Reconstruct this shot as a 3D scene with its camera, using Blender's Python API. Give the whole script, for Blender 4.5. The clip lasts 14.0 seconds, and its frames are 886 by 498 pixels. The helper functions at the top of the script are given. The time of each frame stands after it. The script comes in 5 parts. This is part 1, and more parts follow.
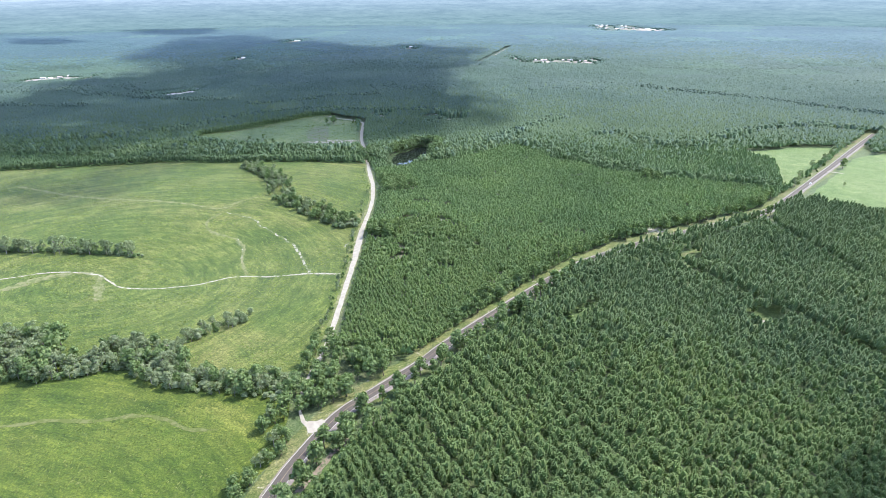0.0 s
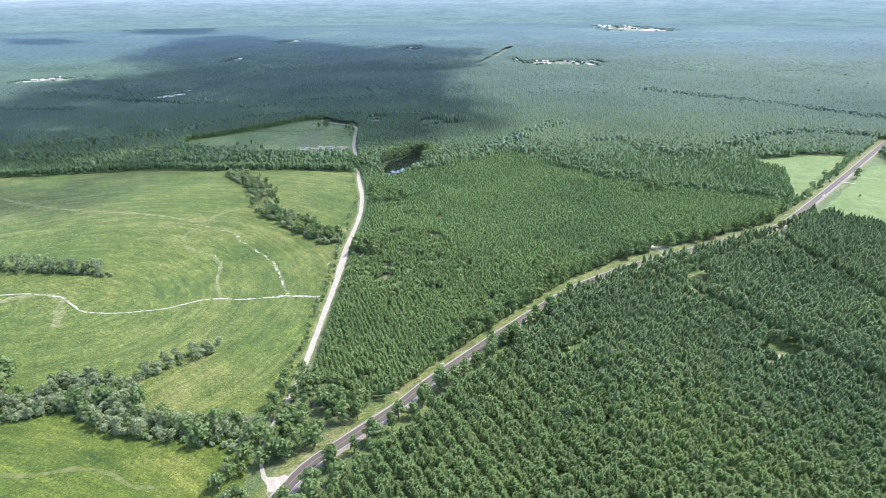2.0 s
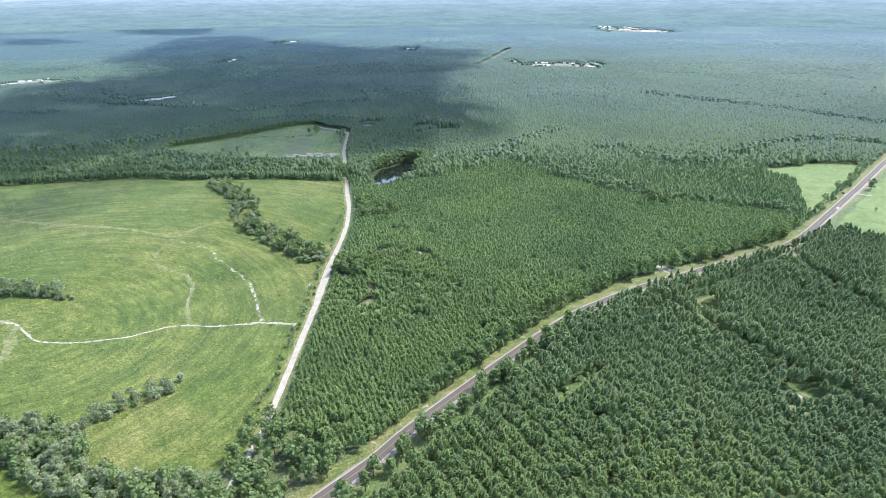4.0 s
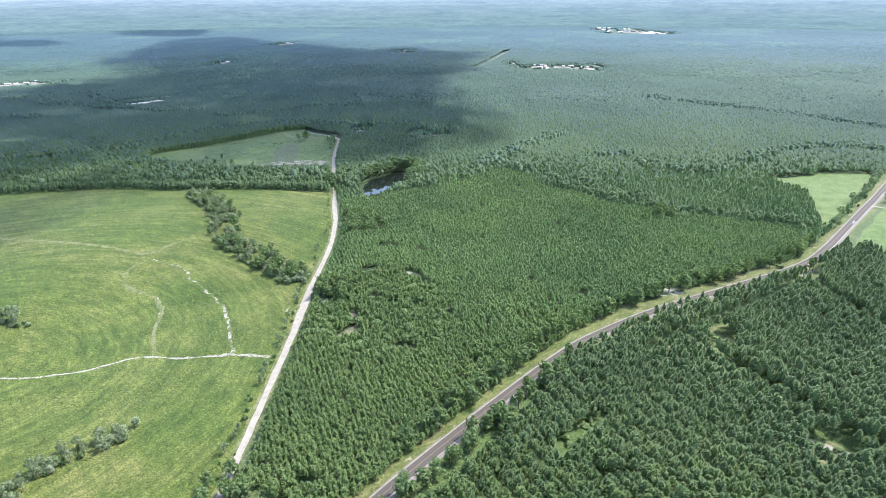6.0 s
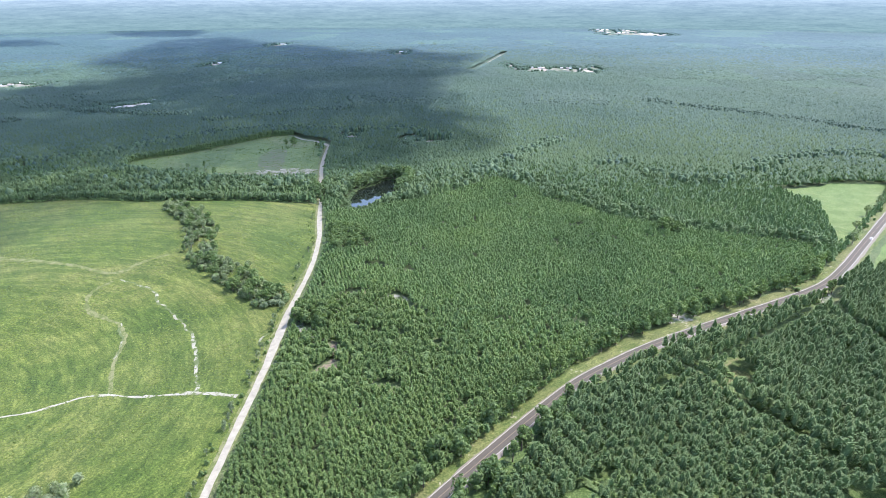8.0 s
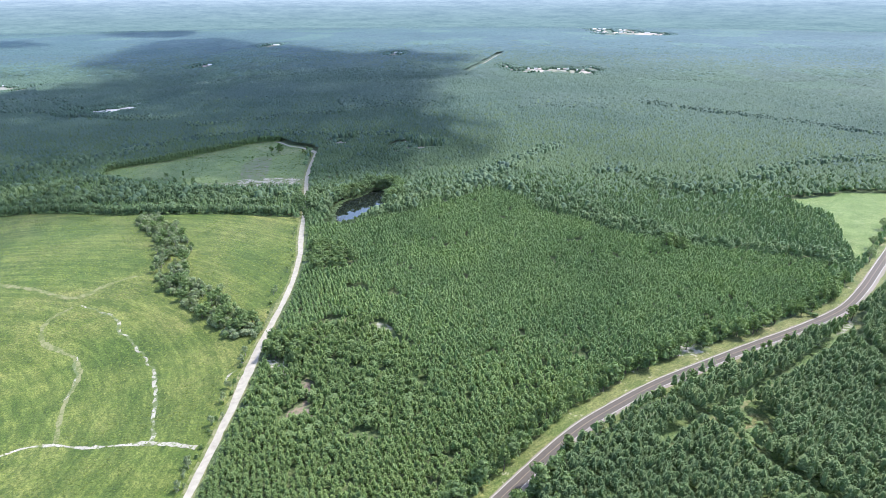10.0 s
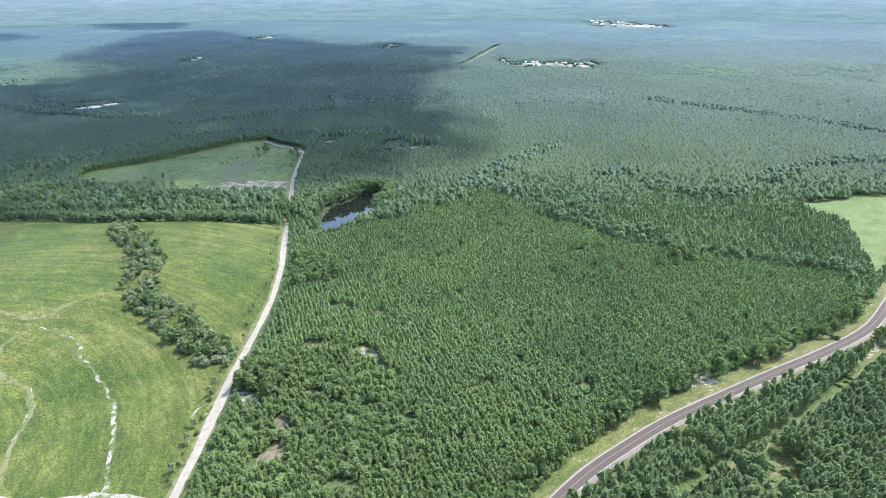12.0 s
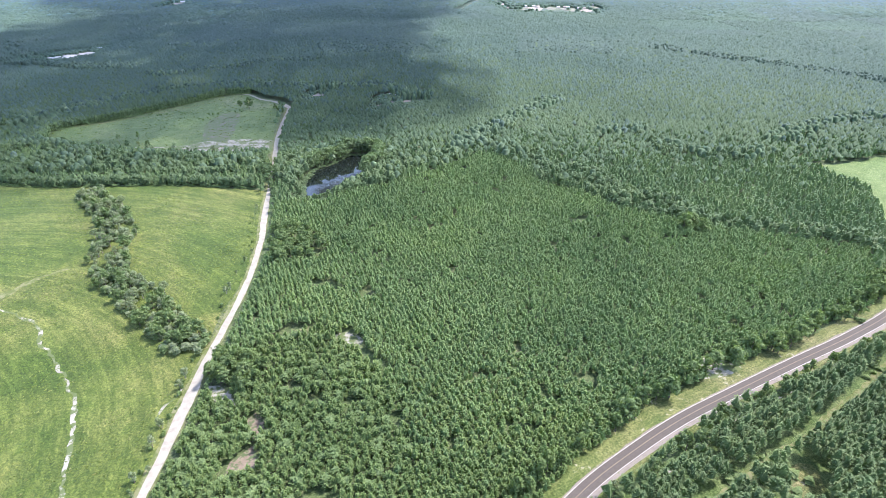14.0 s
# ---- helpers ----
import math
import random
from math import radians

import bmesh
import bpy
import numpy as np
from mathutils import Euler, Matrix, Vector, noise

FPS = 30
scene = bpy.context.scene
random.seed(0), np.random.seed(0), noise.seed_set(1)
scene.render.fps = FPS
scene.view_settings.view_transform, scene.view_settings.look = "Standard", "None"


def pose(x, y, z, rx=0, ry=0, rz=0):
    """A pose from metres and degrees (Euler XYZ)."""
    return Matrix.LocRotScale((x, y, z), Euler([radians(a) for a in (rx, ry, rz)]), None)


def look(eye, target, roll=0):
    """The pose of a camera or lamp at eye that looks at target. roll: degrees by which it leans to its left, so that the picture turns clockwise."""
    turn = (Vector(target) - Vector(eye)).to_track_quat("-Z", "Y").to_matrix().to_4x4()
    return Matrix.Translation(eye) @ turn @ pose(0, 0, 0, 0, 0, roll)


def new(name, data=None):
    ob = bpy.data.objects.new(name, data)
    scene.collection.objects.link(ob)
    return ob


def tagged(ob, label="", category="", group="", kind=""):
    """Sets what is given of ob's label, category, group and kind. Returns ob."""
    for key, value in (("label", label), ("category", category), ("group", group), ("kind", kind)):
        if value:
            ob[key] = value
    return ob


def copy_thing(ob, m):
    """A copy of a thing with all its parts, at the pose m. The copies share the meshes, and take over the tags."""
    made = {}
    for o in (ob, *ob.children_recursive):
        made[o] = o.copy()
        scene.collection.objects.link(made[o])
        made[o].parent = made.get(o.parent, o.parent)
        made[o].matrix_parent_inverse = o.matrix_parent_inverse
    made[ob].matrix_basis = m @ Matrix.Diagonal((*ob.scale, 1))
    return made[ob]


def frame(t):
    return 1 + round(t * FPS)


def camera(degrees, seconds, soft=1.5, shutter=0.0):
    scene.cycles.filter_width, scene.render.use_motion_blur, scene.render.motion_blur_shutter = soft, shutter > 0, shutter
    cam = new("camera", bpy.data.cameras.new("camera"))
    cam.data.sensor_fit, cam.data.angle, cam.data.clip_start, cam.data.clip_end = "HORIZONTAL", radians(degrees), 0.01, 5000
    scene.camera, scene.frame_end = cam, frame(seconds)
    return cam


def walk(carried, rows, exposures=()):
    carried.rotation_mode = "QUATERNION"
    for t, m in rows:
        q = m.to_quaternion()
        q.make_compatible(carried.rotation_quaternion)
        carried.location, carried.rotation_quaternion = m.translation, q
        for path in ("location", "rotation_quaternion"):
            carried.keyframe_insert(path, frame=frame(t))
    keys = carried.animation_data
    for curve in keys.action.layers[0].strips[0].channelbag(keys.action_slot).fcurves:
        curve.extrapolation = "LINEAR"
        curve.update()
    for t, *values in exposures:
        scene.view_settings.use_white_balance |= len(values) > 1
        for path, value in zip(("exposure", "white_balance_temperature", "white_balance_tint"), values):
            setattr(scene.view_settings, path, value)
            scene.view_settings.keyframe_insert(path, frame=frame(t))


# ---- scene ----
cam = camera(74.0, 14.0, soft=0.65)
# seconds, x, y, z, heading to the left, tilt down, roll
PATH = [
    (0, 0.00, -0.00, 200.00, 2.326, 23.201, -0.449),
    (0.5, 2.74, 10.07, 200.36, 2.381, 23.209, -0.426),
    (1, 5.07, 19.52, 200.81, 2.473, 23.212, -0.415),
    (1.5, 7.32, 28.55, 201.18, 2.526, 23.227, -0.387),
    (2, 9.74, 37.65, 201.50, 2.605, 23.231, -0.427),
    (2.5, 11.98, 47.45, 201.62, 2.641, 23.240, -0.436),
    (3, 13.49, 57.36, 201.88, 2.628, 23.233, -0.361),
    (5.5, 20.23, 106.29, 201.70, 2.485, 23.127, -0.287),
    (6, 21.22, 116.10, 201.56, 2.439, 23.104, -0.232),
    (6.5, 22.42, 126.00, 201.59, 2.401, 23.091, -0.230),
    (7, 23.54, 135.72, 201.51, 2.331, 23.068, -0.189),
    (7.5, 24.44, 145.40, 201.33, 2.243, 23.033, -0.130),
    (8, 25.65, 155.07, 201.34, 2.186, 23.031, -0.086),
    (10.5, 32.50, 204.05, 203.32, 1.867, 23.097, -0.207),
    (11, 33.26, 213.51, 203.73, 1.787, 23.067, -0.190),
    (11.5, 33.87, 222.68, 203.89, 1.695, 23.156, -0.189),
    (12, 34.41, 231.73, 203.99, 1.625, 23.811, -0.192),
    (12.5, 35.24, 240.89, 204.22, 1.615, 25.481, -0.249),
    (13, 35.70, 250.32, 204.65, 1.506, 27.176, -0.288),
    (13.5, 36.30, 259.87, 204.71, 1.443, 27.924, -0.233),
    (14, 37.20, 269.76, 204.25, 1.388, 28.754, -0.163),
]
walk(cam, [(t, pose(x, y, z, 90 - down, 0, left) @ pose(0, 0, 0, 0, 0, roll)) for t, x, y, z, left, down, roll in PATH],
     exposures=[(0, 1.83, 5980, 15), (5.5, 1.82, 5980, 15), (11.5, 1.79, 5980, 15), (13, 1.91, 6000, 18), (14, 1.98, 6020, 20)])

# ---- sky and sun ----
SUN_EL, SUN_AZ = radians(57), radians(66)
sun_way = Vector((math.cos(SUN_EL) * math.sin(SUN_AZ), math.cos(SUN_EL) * math.cos(SUN_AZ), math.sin(SUN_EL)))
world = bpy.data.worlds.new("summer_sky")
scene.world = world
world.use_nodes = True
wn = world.node_tree
sky = wn.nodes.new("ShaderNodeTexSky")
sky.sky_type = "NISHITA"
sky.sun_disc = False
sky.sun_elevation, sky.sun_rotation = SUN_EL, SUN_AZ
sky.dust_density, sky.air_density = 2.0, 1.2
wn.links.new(sky.outputs[0], wn.nodes["Background"].inputs[0])
wn.nodes["Background"].inputs[1].default_value = 0.15
sun = new("sun", bpy.data.lights.new("sun", "SUN"))
sun.data.energy, sun.data.angle, sun.data.color = 2.35, radians(0.55), (1.0, 0.96, 0.9)
sun.matrix_world = look(sun_way * 1000, (0, 0, 0))

# ---- materials ----


def nodes_of(name):
    m = bpy.data.materials.new(name)
    m.use_nodes = True
    return m, m.node_tree, m.node_tree.nodes["Principled BSDF"]


def add(tree, kind, **values):
    n = tree.nodes.new("ShaderNode" + kind)
    for key, value in values.items():
        n.inputs[key].default_value = value
    return n


def ramp(tree, source, stops):
    n = tree.nodes.new("ShaderNodeValToRGB")
    while len(n.color_ramp.elements) < len(stops):
        n.color_ramp.elements.new(0.5)
    for e, (p, c) in zip(n.color_ramp.elements, stops):
        e.position, e.color = p, (*c, 1) if len(c) == 3 else c
    tree.links.new(source, n.inputs[0])
    return n.outputs[0]


def mix(tree, how, fac, a, b):
    n = tree.nodes.new("ShaderNodeMix")
    n.data_type, n.blend_type = "RGBA", how
    for socket, value in ((n.inputs[0], fac), (n.inputs[6], a), (n.inputs[7], b)):
        if hasattr(value, "is_linked"):
            tree.links.new(value, socket)
        elif isinstance(value, (int, float)):
            socket.default_value = value
        else:
            socket.default_value = (*value, 1)
    return n.outputs[2]


def ring_noise(tree, centre, scale, detail=4.0, rough=0.65, stretch=0.1, distortion=0.6):
    """Noise drawn out along circles round a centre, as old mowing and ploughing leaves it."""
    geo = tree.nodes.new("ShaderNodeNewGeometry")
    off = tree.nodes.new("ShaderNodeVectorMath")
    off.operation, off.inputs[1].default_value = "SUBTRACT", (centre[0], centre[1], 0)
    tree.links.new(geo.outputs["Position"], off.inputs[0])
    size = tree.nodes.new("ShaderNodeVectorMath")
    size.operation = "LENGTH"
    tree.links.new(off.outputs[0], size.inputs[0])
    parts = tree.nodes.new("ShaderNodeSeparateXYZ")
    tree.links.new(off.outputs[0], parts.inputs[0])
    turn = tree.nodes.new("ShaderNodeMath")
    turn.operation = "ARCTAN2"
    tree.links.new(parts.outputs[1], turn.inputs[0])
    tree.links.new(parts.outputs[0], turn.inputs[1])
    arc = tree.nodes.new("ShaderNodeMath")
    arc.operation, arc.inputs[1].default_value = "MULTIPLY", 160 * stretch
    tree.links.new(turn.outputs[0], arc.inputs[0])
    both = tree.nodes.new("ShaderNodeCombineXYZ")
    tree.links.new(size.outputs["Value"], both.inputs[0])
    tree.links.new(arc.outputs[0], both.inputs[1])
    n = add(tree, "TexNoise", Scale=scale, Detail=detail, Roughness=rough, Distortion=distortion)
    tree.links.new(both.outputs[0], n.inputs["Vector"])
    return n.outputs["Fac"]


def noise_at(tree, scale, detail=3.0, rough=0.55, stretch=(1, 1, 1), turn=0.0, distortion=0.0):
    geo = tree.nodes.new("ShaderNodeNewGeometry")
    rot = tree.nodes.new("ShaderNodeMapping")
    rot.inputs["Rotation"].default_value = (0, 0, turn)
    tree.links.new(geo.outputs["Position"], rot.inputs[0])
    mp = tree.nodes.new("ShaderNodeMapping")
    mp.inputs["Scale"].default_value = stretch
    tree.links.new(rot.outputs[0], mp.inputs[0])
    n = add(tree, "TexNoise", Scale=scale, Detail=detail, Roughness=rough, Distortion=distortion)
    tree.links.new(mp.outputs[0], n.inputs["Vector"])
    return n.outputs["Fac"]


def bump(tree, bsdf, height, strength, distance):
    n = add(tree, "Bump", Strength=strength, Distance=distance)
    tree.links.new(height, n.inputs["Height"])
    tree.links.new(n.outputs[0], bsdf.inputs["Normal"])


def foliage(name, dark, mid, light, stand=0.012, fine=1.6, sheen=0.0, tint=(0.7, 0.8, 1.0), through_leaf=0.42, mottle=0.6):
    """Leaves or needles: each crown has its own tone, with larger drifts of colour over the stand and a fine mottle."""
    m, tree, b = nodes_of(name)
    geo = tree.nodes.new("ShaderNodeNewGeometry")
    info = tree.nodes.new("ShaderNodeObjectInfo")
    own = tree.nodes.new("ShaderNodeMath")
    own.operation = "ADD"
    tree.links.new(geo.outputs["Random Per Island"], own.inputs[0])
    tree.links.new(info.outputs["Random"], own.inputs[1])
    frac = tree.nodes.new("ShaderNodeMath")
    frac.operation = "FRACT"
    tree.links.new(own.outputs[0], frac.inputs[0])
    c = ramp(tree, frac.outputs[0], [(0.0, dark), (0.45, mid), (0.85, mid), (1.0, light)])
    drift = ramp(tree, noise_at(tree, stand, 3), [(0.3, (0.72, 0.78, 0.8)), (0.55, (1, 1, 1)), (0.75, (1.16, 1.12, 1.0))])
    c = mix(tree, "MULTIPLY", 0.8, c, drift)
    fleck = noise_at(tree, fine, 4, 0.7)
    c = mix(tree, "MULTIPLY", mottle, c, ramp(tree, fleck, [(0.36, (0.5, 0.55, 0.5)), (0.5, (1, 1, 1)), (0.64, (1.5, 1.42, 1.25))]))
    tree.links.new(c, b.inputs["Base Color"])
    b.inputs["Roughness"].default_value = 0.75
    b.inputs["Specular IOR Level"].default_value = 0.3
    # tinted sheen, used on distant woods as a bluish haze veil
    b.inputs["Sheen Weight"].default_value = sheen
    b.inputs["Sheen Roughness"].default_value = 0.5
    b.inputs["Sheen Tint"].default_value = (*tint, 1)
    bump(tree, b, fleck, 0.5, 0.4)
    if through_leaf:
        tl = tree.nodes.new("ShaderNodeBsdfTranslucent")
        tree.links.new(mix(tree, "MULTIPLY", 1.0, c, (1.2, 1.32, 0.78)), tl.inputs["Color"])
        ms = tree.nodes.new("ShaderNodeMixShader")
        ms.inputs[0].default_value = through_leaf
        tree.links.new(b.outputs[0], ms.inputs[1])
        tree.links.new(tl.outputs[0], ms.inputs[2])
        tree.links.new(ms.outputs[0], tree.nodes["Material Output"].inputs[0])
    return m


def turf(name, green, lush, straw, rows_turn=0.3, rows=0.3, bare=(0.26, 0.24, 0.17), bare_at=0.72, centre=None):
    """Rough grass and weeds with drifts of straw, swathes along old rows and thin bare spots."""
    m, tree, b = nodes_of(name)
    big = noise_at(tree, 0.011, 4, 0.6, distortion=0.6)
    c = ramp(tree, big, [(0.38, lush), (0.52, green), (0.72, straw)])
    patchy = noise_at(tree, 0.07, 5, 0.65)
    c = mix(tree, "MULTIPLY", 0.9, c, ramp(tree, patchy, [(0.36, (0.74, 0.84, 0.7)), (0.5, (1, 1, 1)), (0.64, (1.2, 1.14, 1.22))]))
    swathe = noise_at(tree, 0.5, 5, 0.7, stretch=(1, 0.09, 1), turn=rows_turn, distortion=1.2)
    c = mix(tree, "MULTIPLY", rows, c, ramp(tree, swathe, [(0.4, (0.62, 0.72, 0.58)), (0.5, (1, 1, 1)), (0.6, (1.35, 1.3, 1.35))]))
    cross = noise_at(tree, 0.5, 5, 0.7, stretch=(1, 0.3, 1), turn=rows_turn + 1.1, distortion=1.2)
    c = mix(tree, "MULTIPLY", rows * 0.6, c, ramp(tree, cross, [(0.4, (0.72, 0.8, 0.68)), (0.6, (1.25, 1.2, 1.25))]))
    if centre:
        c = mix(tree, "MULTIPLY", 0.75, c, ramp(tree, ring_noise(tree, centre, 0.22), [(0.38, (0.66, 0.76, 0.58)), (0.5, (1, 1, 1)), (0.62, (1.42, 1.34, 1.5))]))
        c = mix(tree, "MULTIPLY", 0.6, c, ramp(tree, ring_noise(tree, centre, 0.07, 3.0, 0.5, 0.25), [(0.4, (0.8, 0.88, 0.75)), (0.5, (1, 1, 1)), (0.6, (1.18, 1.14, 1.22))]))
    tuft = noise_at(tree, 0.7, 6, 0.8)
    clump = noise_at(tree, 0.19, 4, 0.7, distortion=0.8)
    c = mix(tree, "MULTIPLY", 0.8, c, ramp(tree, clump, [(0.4, (0.76, 0.85, 0.68)), (0.52, (0.98, 0.98, 0.97)), (0.62, (1.1, 1.07, 1.1))]))
    c = mix(tree, "MULTIPLY", 0.9, c, ramp(tree, tuft, [(0.38, (0.55, 0.66, 0.48)), (0.5, (0.97, 0.98, 0.96)), (0.62, (1.42, 1.33, 1.4))]))
    grain = noise_at(tree, 1.1, 3, 0.7)
    c = mix(tree, "MULTIPLY", 0.9, c, ramp(tree, grain, [(0.4, (0.64, 0.72, 0.55)), (0.5, (1, 1, 1)), (0.6, (1.4, 1.32, 1.35))]))
    spots = ramp(tree, noise_at(tree, 0.14, 6, 0.75), [(bare_at, (0, 0, 0)), (bare_at + 0.05, (1, 1, 1))])
    c = mix(tree, "MIX", spots, c, bare)
    tree.links.new(c, b.inputs["Base Color"])
    b.inputs["Roughness"].default_value = 0.9
    b.inputs["Specular IOR Level"].default_value = 0.2
    b.inputs["Sheen Weight"].default_value = 0.05
    bump(tree, b, tuft, 0.6, 0.5)
    return m


def earth(name, dark, light, scale=0.25, weeds=None, weeds_at=0.55, breaks=0.45):
    """Sand or worn ground, with weeds coming through where weeds is given."""
    m, tree, b = nodes_of(name)
    c = ramp(tree, noise_at(tree, scale, 5, 0.65), [(0.3, dark), (0.65, light)])
    grit = noise_at(tree, 2.5, 4, 0.7)
    c = mix(tree, "MULTIPLY", 0.5, c, ramp(tree, grit, [(0.3, (0.75, 0.75, 0.75)), (0.7, (1.1, 1.1, 1.1))]))
    if weeds:
        where = ramp(tree, noise_at(tree, breaks, 6, 0.7), [(weeds_at - 0.03, (0, 0, 0)), (weeds_at + 0.03, (1, 1, 1))])
        c = mix(tree, "MIX", where, c, weeds)
    tree.links.new(c, b.inputs["Base Color"])
    b.inputs["Roughness"].default_value = 0.95
    bump(tree, b, grit, 0.5, 0.1)
    return m


def plain(name, colour, rough=0.7, mottle=0.25, scale=1.0, metal=0.0):
    m, tree, b = nodes_of(name)
    c = mix(tree, "MULTIPLY", mottle, colour, ramp(tree, noise_at(tree, scale, 4, 0.65), [(0.3, (0.6, 0.6, 0.6)), (0.7, (1.25, 1.25, 1.25))]))
    tree.links.new(c, b.inputs["Base Color"])
    b.inputs["Roughness"].default_value, b.inputs["Metallic"].default_value = rough, metal
    return m


M_FLOOR = turf("forest_floor", (0.072, 0.092, 0.038), (0.062, 0.086, 0.034), (0.095, 0.1, 0.05), rows_turn=0.4, bare=(0.12, 0.1, 0.07), bare_at=0.68)
# far ground: haze put into the colour, lightening dark gaps between crowns
M_FAR_FLOOR = turf("haze_tinted_ground", (0.066, 0.1, 0.075), (0.06, 0.094, 0.07), (0.074, 0.108, 0.08), rows=0.1, bare_at=0.9)
M_GRASS = turf("meadow_grass", (0.07081, 0.08924, 0.01743), (0.05044, 0.07469, 0.01079), (0.1028, 0.1057, 0.03071), rows_turn=-0.7, rows=0.45, centre=(-290, 400))
M_GRASS_SOUTH = turf("south_meadow_grass", (0.06053, 0.08051, 0.009342), (0.04377, 0.06693, 0.006723), (0.0894, 0.09603, 0.02017), rows_turn=-1.2, rows=0.45, centre=(-230, 80))
M_GRASS_NORTH = turf("north_clearing_grass", (0.088, 0.12, 0.04), (0.07, 0.106, 0.031), (0.125, 0.135, 0.064), rows_turn=1.0, bare_at=0.66)
M_HAY = turf("hay_field_grass", (0.102, 0.135, 0.045), (0.086, 0.124, 0.037), (0.13, 0.15, 0.068), rows_turn=-0.9, rows=0.4, bare_at=0.8)
M_LANE = turf("stand_floor_grass", (0.076, 0.104, 0.034), (0.058, 0.09, 0.026), (0.11, 0.118, 0.054), rows_turn=0.25)
M_VERGE = turf("verge_grass", (0.098, 0.106, 0.036), (0.078, 0.1, 0.027), (0.145, 0.128, 0.072), rows_turn=1.0, rows=0.5, bare_at=0.6)
M_SAND = earth("white_sand", (0.21, 0.188, 0.145), (0.3, 0.274, 0.22), 0.3)
M_TRACK = earth("worn_track_sand", (0.19, 0.18, 0.13), (0.31, 0.29, 0.24), 0.2, (0.075, 0.098, 0.03), 0.48, 0.16)
# sunlight put into the colour: whitened sand for a yard under the cloud
M_SUNLIT_SAND = earth("sunlit_yard_sand", (0.4, 0.38, 0.33), (0.52, 0.5, 0.45), 0.1)
M_FARM_TRACK = earth("farm_track_sand", (0.18, 0.168, 0.12), (0.32, 0.3, 0.25), 0.25, (0.085, 0.105, 0.03), 0.55, 0.3)
M_YARD = earth("pale_yard_sand", (0.15, 0.145, 0.11), (0.24, 0.225, 0.18), 0.05, (0.085, 0.11, 0.06), 0.5, 0.03)
M_FAINT = earth("faint_track", (0.115, 0.122, 0.044), (0.155, 0.152, 0.07), 0.3, (0.075, 0.095, 0.021), 0.5, 0.25)
M_SHOULDER = earth("shoulder_gravel", (0.13, 0.108, 0.088), (0.2, 0.172, 0.145), 0.3, (0.09, 0.098, 0.04), 0.6, 0.3)
M_CLAY = earth("bare_clay", (0.125, 0.092, 0.065), (0.19, 0.148, 0.106), 0.4, (0.065, 0.088, 0.032), 0.52)
M_ASPHALT = plain("old_asphalt", (0.066, 0.055, 0.043), 0.9, 0.4, 0.6)
M_CENTRE = plain("faded_yellow_paint", (0.16, 0.12, 0.07), 0.7, 0.5, 1.5)
M_PAINT = plain("road_paint", (0.3, 0.28, 0.245), 0.6, 0.5, 1.5)
M_BARK = plain("bark", (0.12, 0.095, 0.072), 0.9, 0.6, 3.0)
M_GREY_BARK = plain("grey_bark", (0.22, 0.2, 0.185), 0.9, 0.5, 3.0)
M_YOUNG_PINE = foliage("young_pine_needles", (0.1214, 0.1759, 0.06002), (0.1497, 0.2095, 0.07228), (0.179, 0.237, 0.08562))
# bluer copies of the near needles: haze is put into the colour
M_YOUNG_PINE_HAZED = foliage("haze_tinted_young_needles", (0.1343, 0.1982, 0.0779), (0.1649, 0.2364, 0.0923), (0.1979, 0.2674, 0.1069))
M_PINE_HAZED = foliage("haze_tinted_pine_needles", (0.09869, 0.1448, 0.06269), (0.1244, 0.1754, 0.07282), (0.1539, 0.2069, 0.08626), mottle=0.4)
M_PINE = foliage("pine_needles", (0.1006, 0.1481, 0.05066), (0.1278, 0.1796, 0.06029), (0.1579, 0.2123, 0.07339), mottle=0.4)
M_LEAF = foliage("hardwood_leaves", (0.108, 0.1566, 0.062), (0.1404, 0.1966, 0.076), (0.1858, 0.2398, 0.1))
M_SCRUB = foliage("scrub_leaves", (0.12, 0.175, 0.065), (0.15, 0.21, 0.08), (0.185, 0.245, 0.1))
M_GREY_LEAF = foliage("thin_grey_leaves", (0.1568, 0.1975, 0.1032), (0.2033, 0.2416, 0.1346), (0.2578, 0.2904, 0.1773))
# distance haze is put into these colours and sheens, bluer the farther off
M_MID_PINE = foliage("haze_tinted_pines", (0.08789, 0.1377, 0.06855), (0.09412, 0.1453, 0.07329), (0.1003, 0.1528, 0.07748), 0.006, 0.7, 0.03, through_leaf=0.45, mottle=0.3)
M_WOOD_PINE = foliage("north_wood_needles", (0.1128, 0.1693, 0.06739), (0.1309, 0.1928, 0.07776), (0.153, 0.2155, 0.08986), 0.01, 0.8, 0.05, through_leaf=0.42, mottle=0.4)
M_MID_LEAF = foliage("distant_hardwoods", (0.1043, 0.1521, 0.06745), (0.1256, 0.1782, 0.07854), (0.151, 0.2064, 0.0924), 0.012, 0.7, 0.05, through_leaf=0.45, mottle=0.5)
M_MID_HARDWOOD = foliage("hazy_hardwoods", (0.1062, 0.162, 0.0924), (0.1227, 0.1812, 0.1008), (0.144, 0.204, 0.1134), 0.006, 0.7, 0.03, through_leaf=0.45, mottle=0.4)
M_FAR = [foliage("haze_tinted_far_woods_" + n, d, c, l, 0.003, 0.35, 0.13, (0.62, 0.78, 1.0), 0.45, 0.2) for n, d, c, l in (
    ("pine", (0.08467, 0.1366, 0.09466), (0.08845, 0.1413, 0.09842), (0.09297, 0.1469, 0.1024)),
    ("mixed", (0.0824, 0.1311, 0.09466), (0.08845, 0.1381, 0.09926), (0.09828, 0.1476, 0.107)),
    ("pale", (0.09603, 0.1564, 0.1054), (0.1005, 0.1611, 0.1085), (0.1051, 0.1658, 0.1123)))]
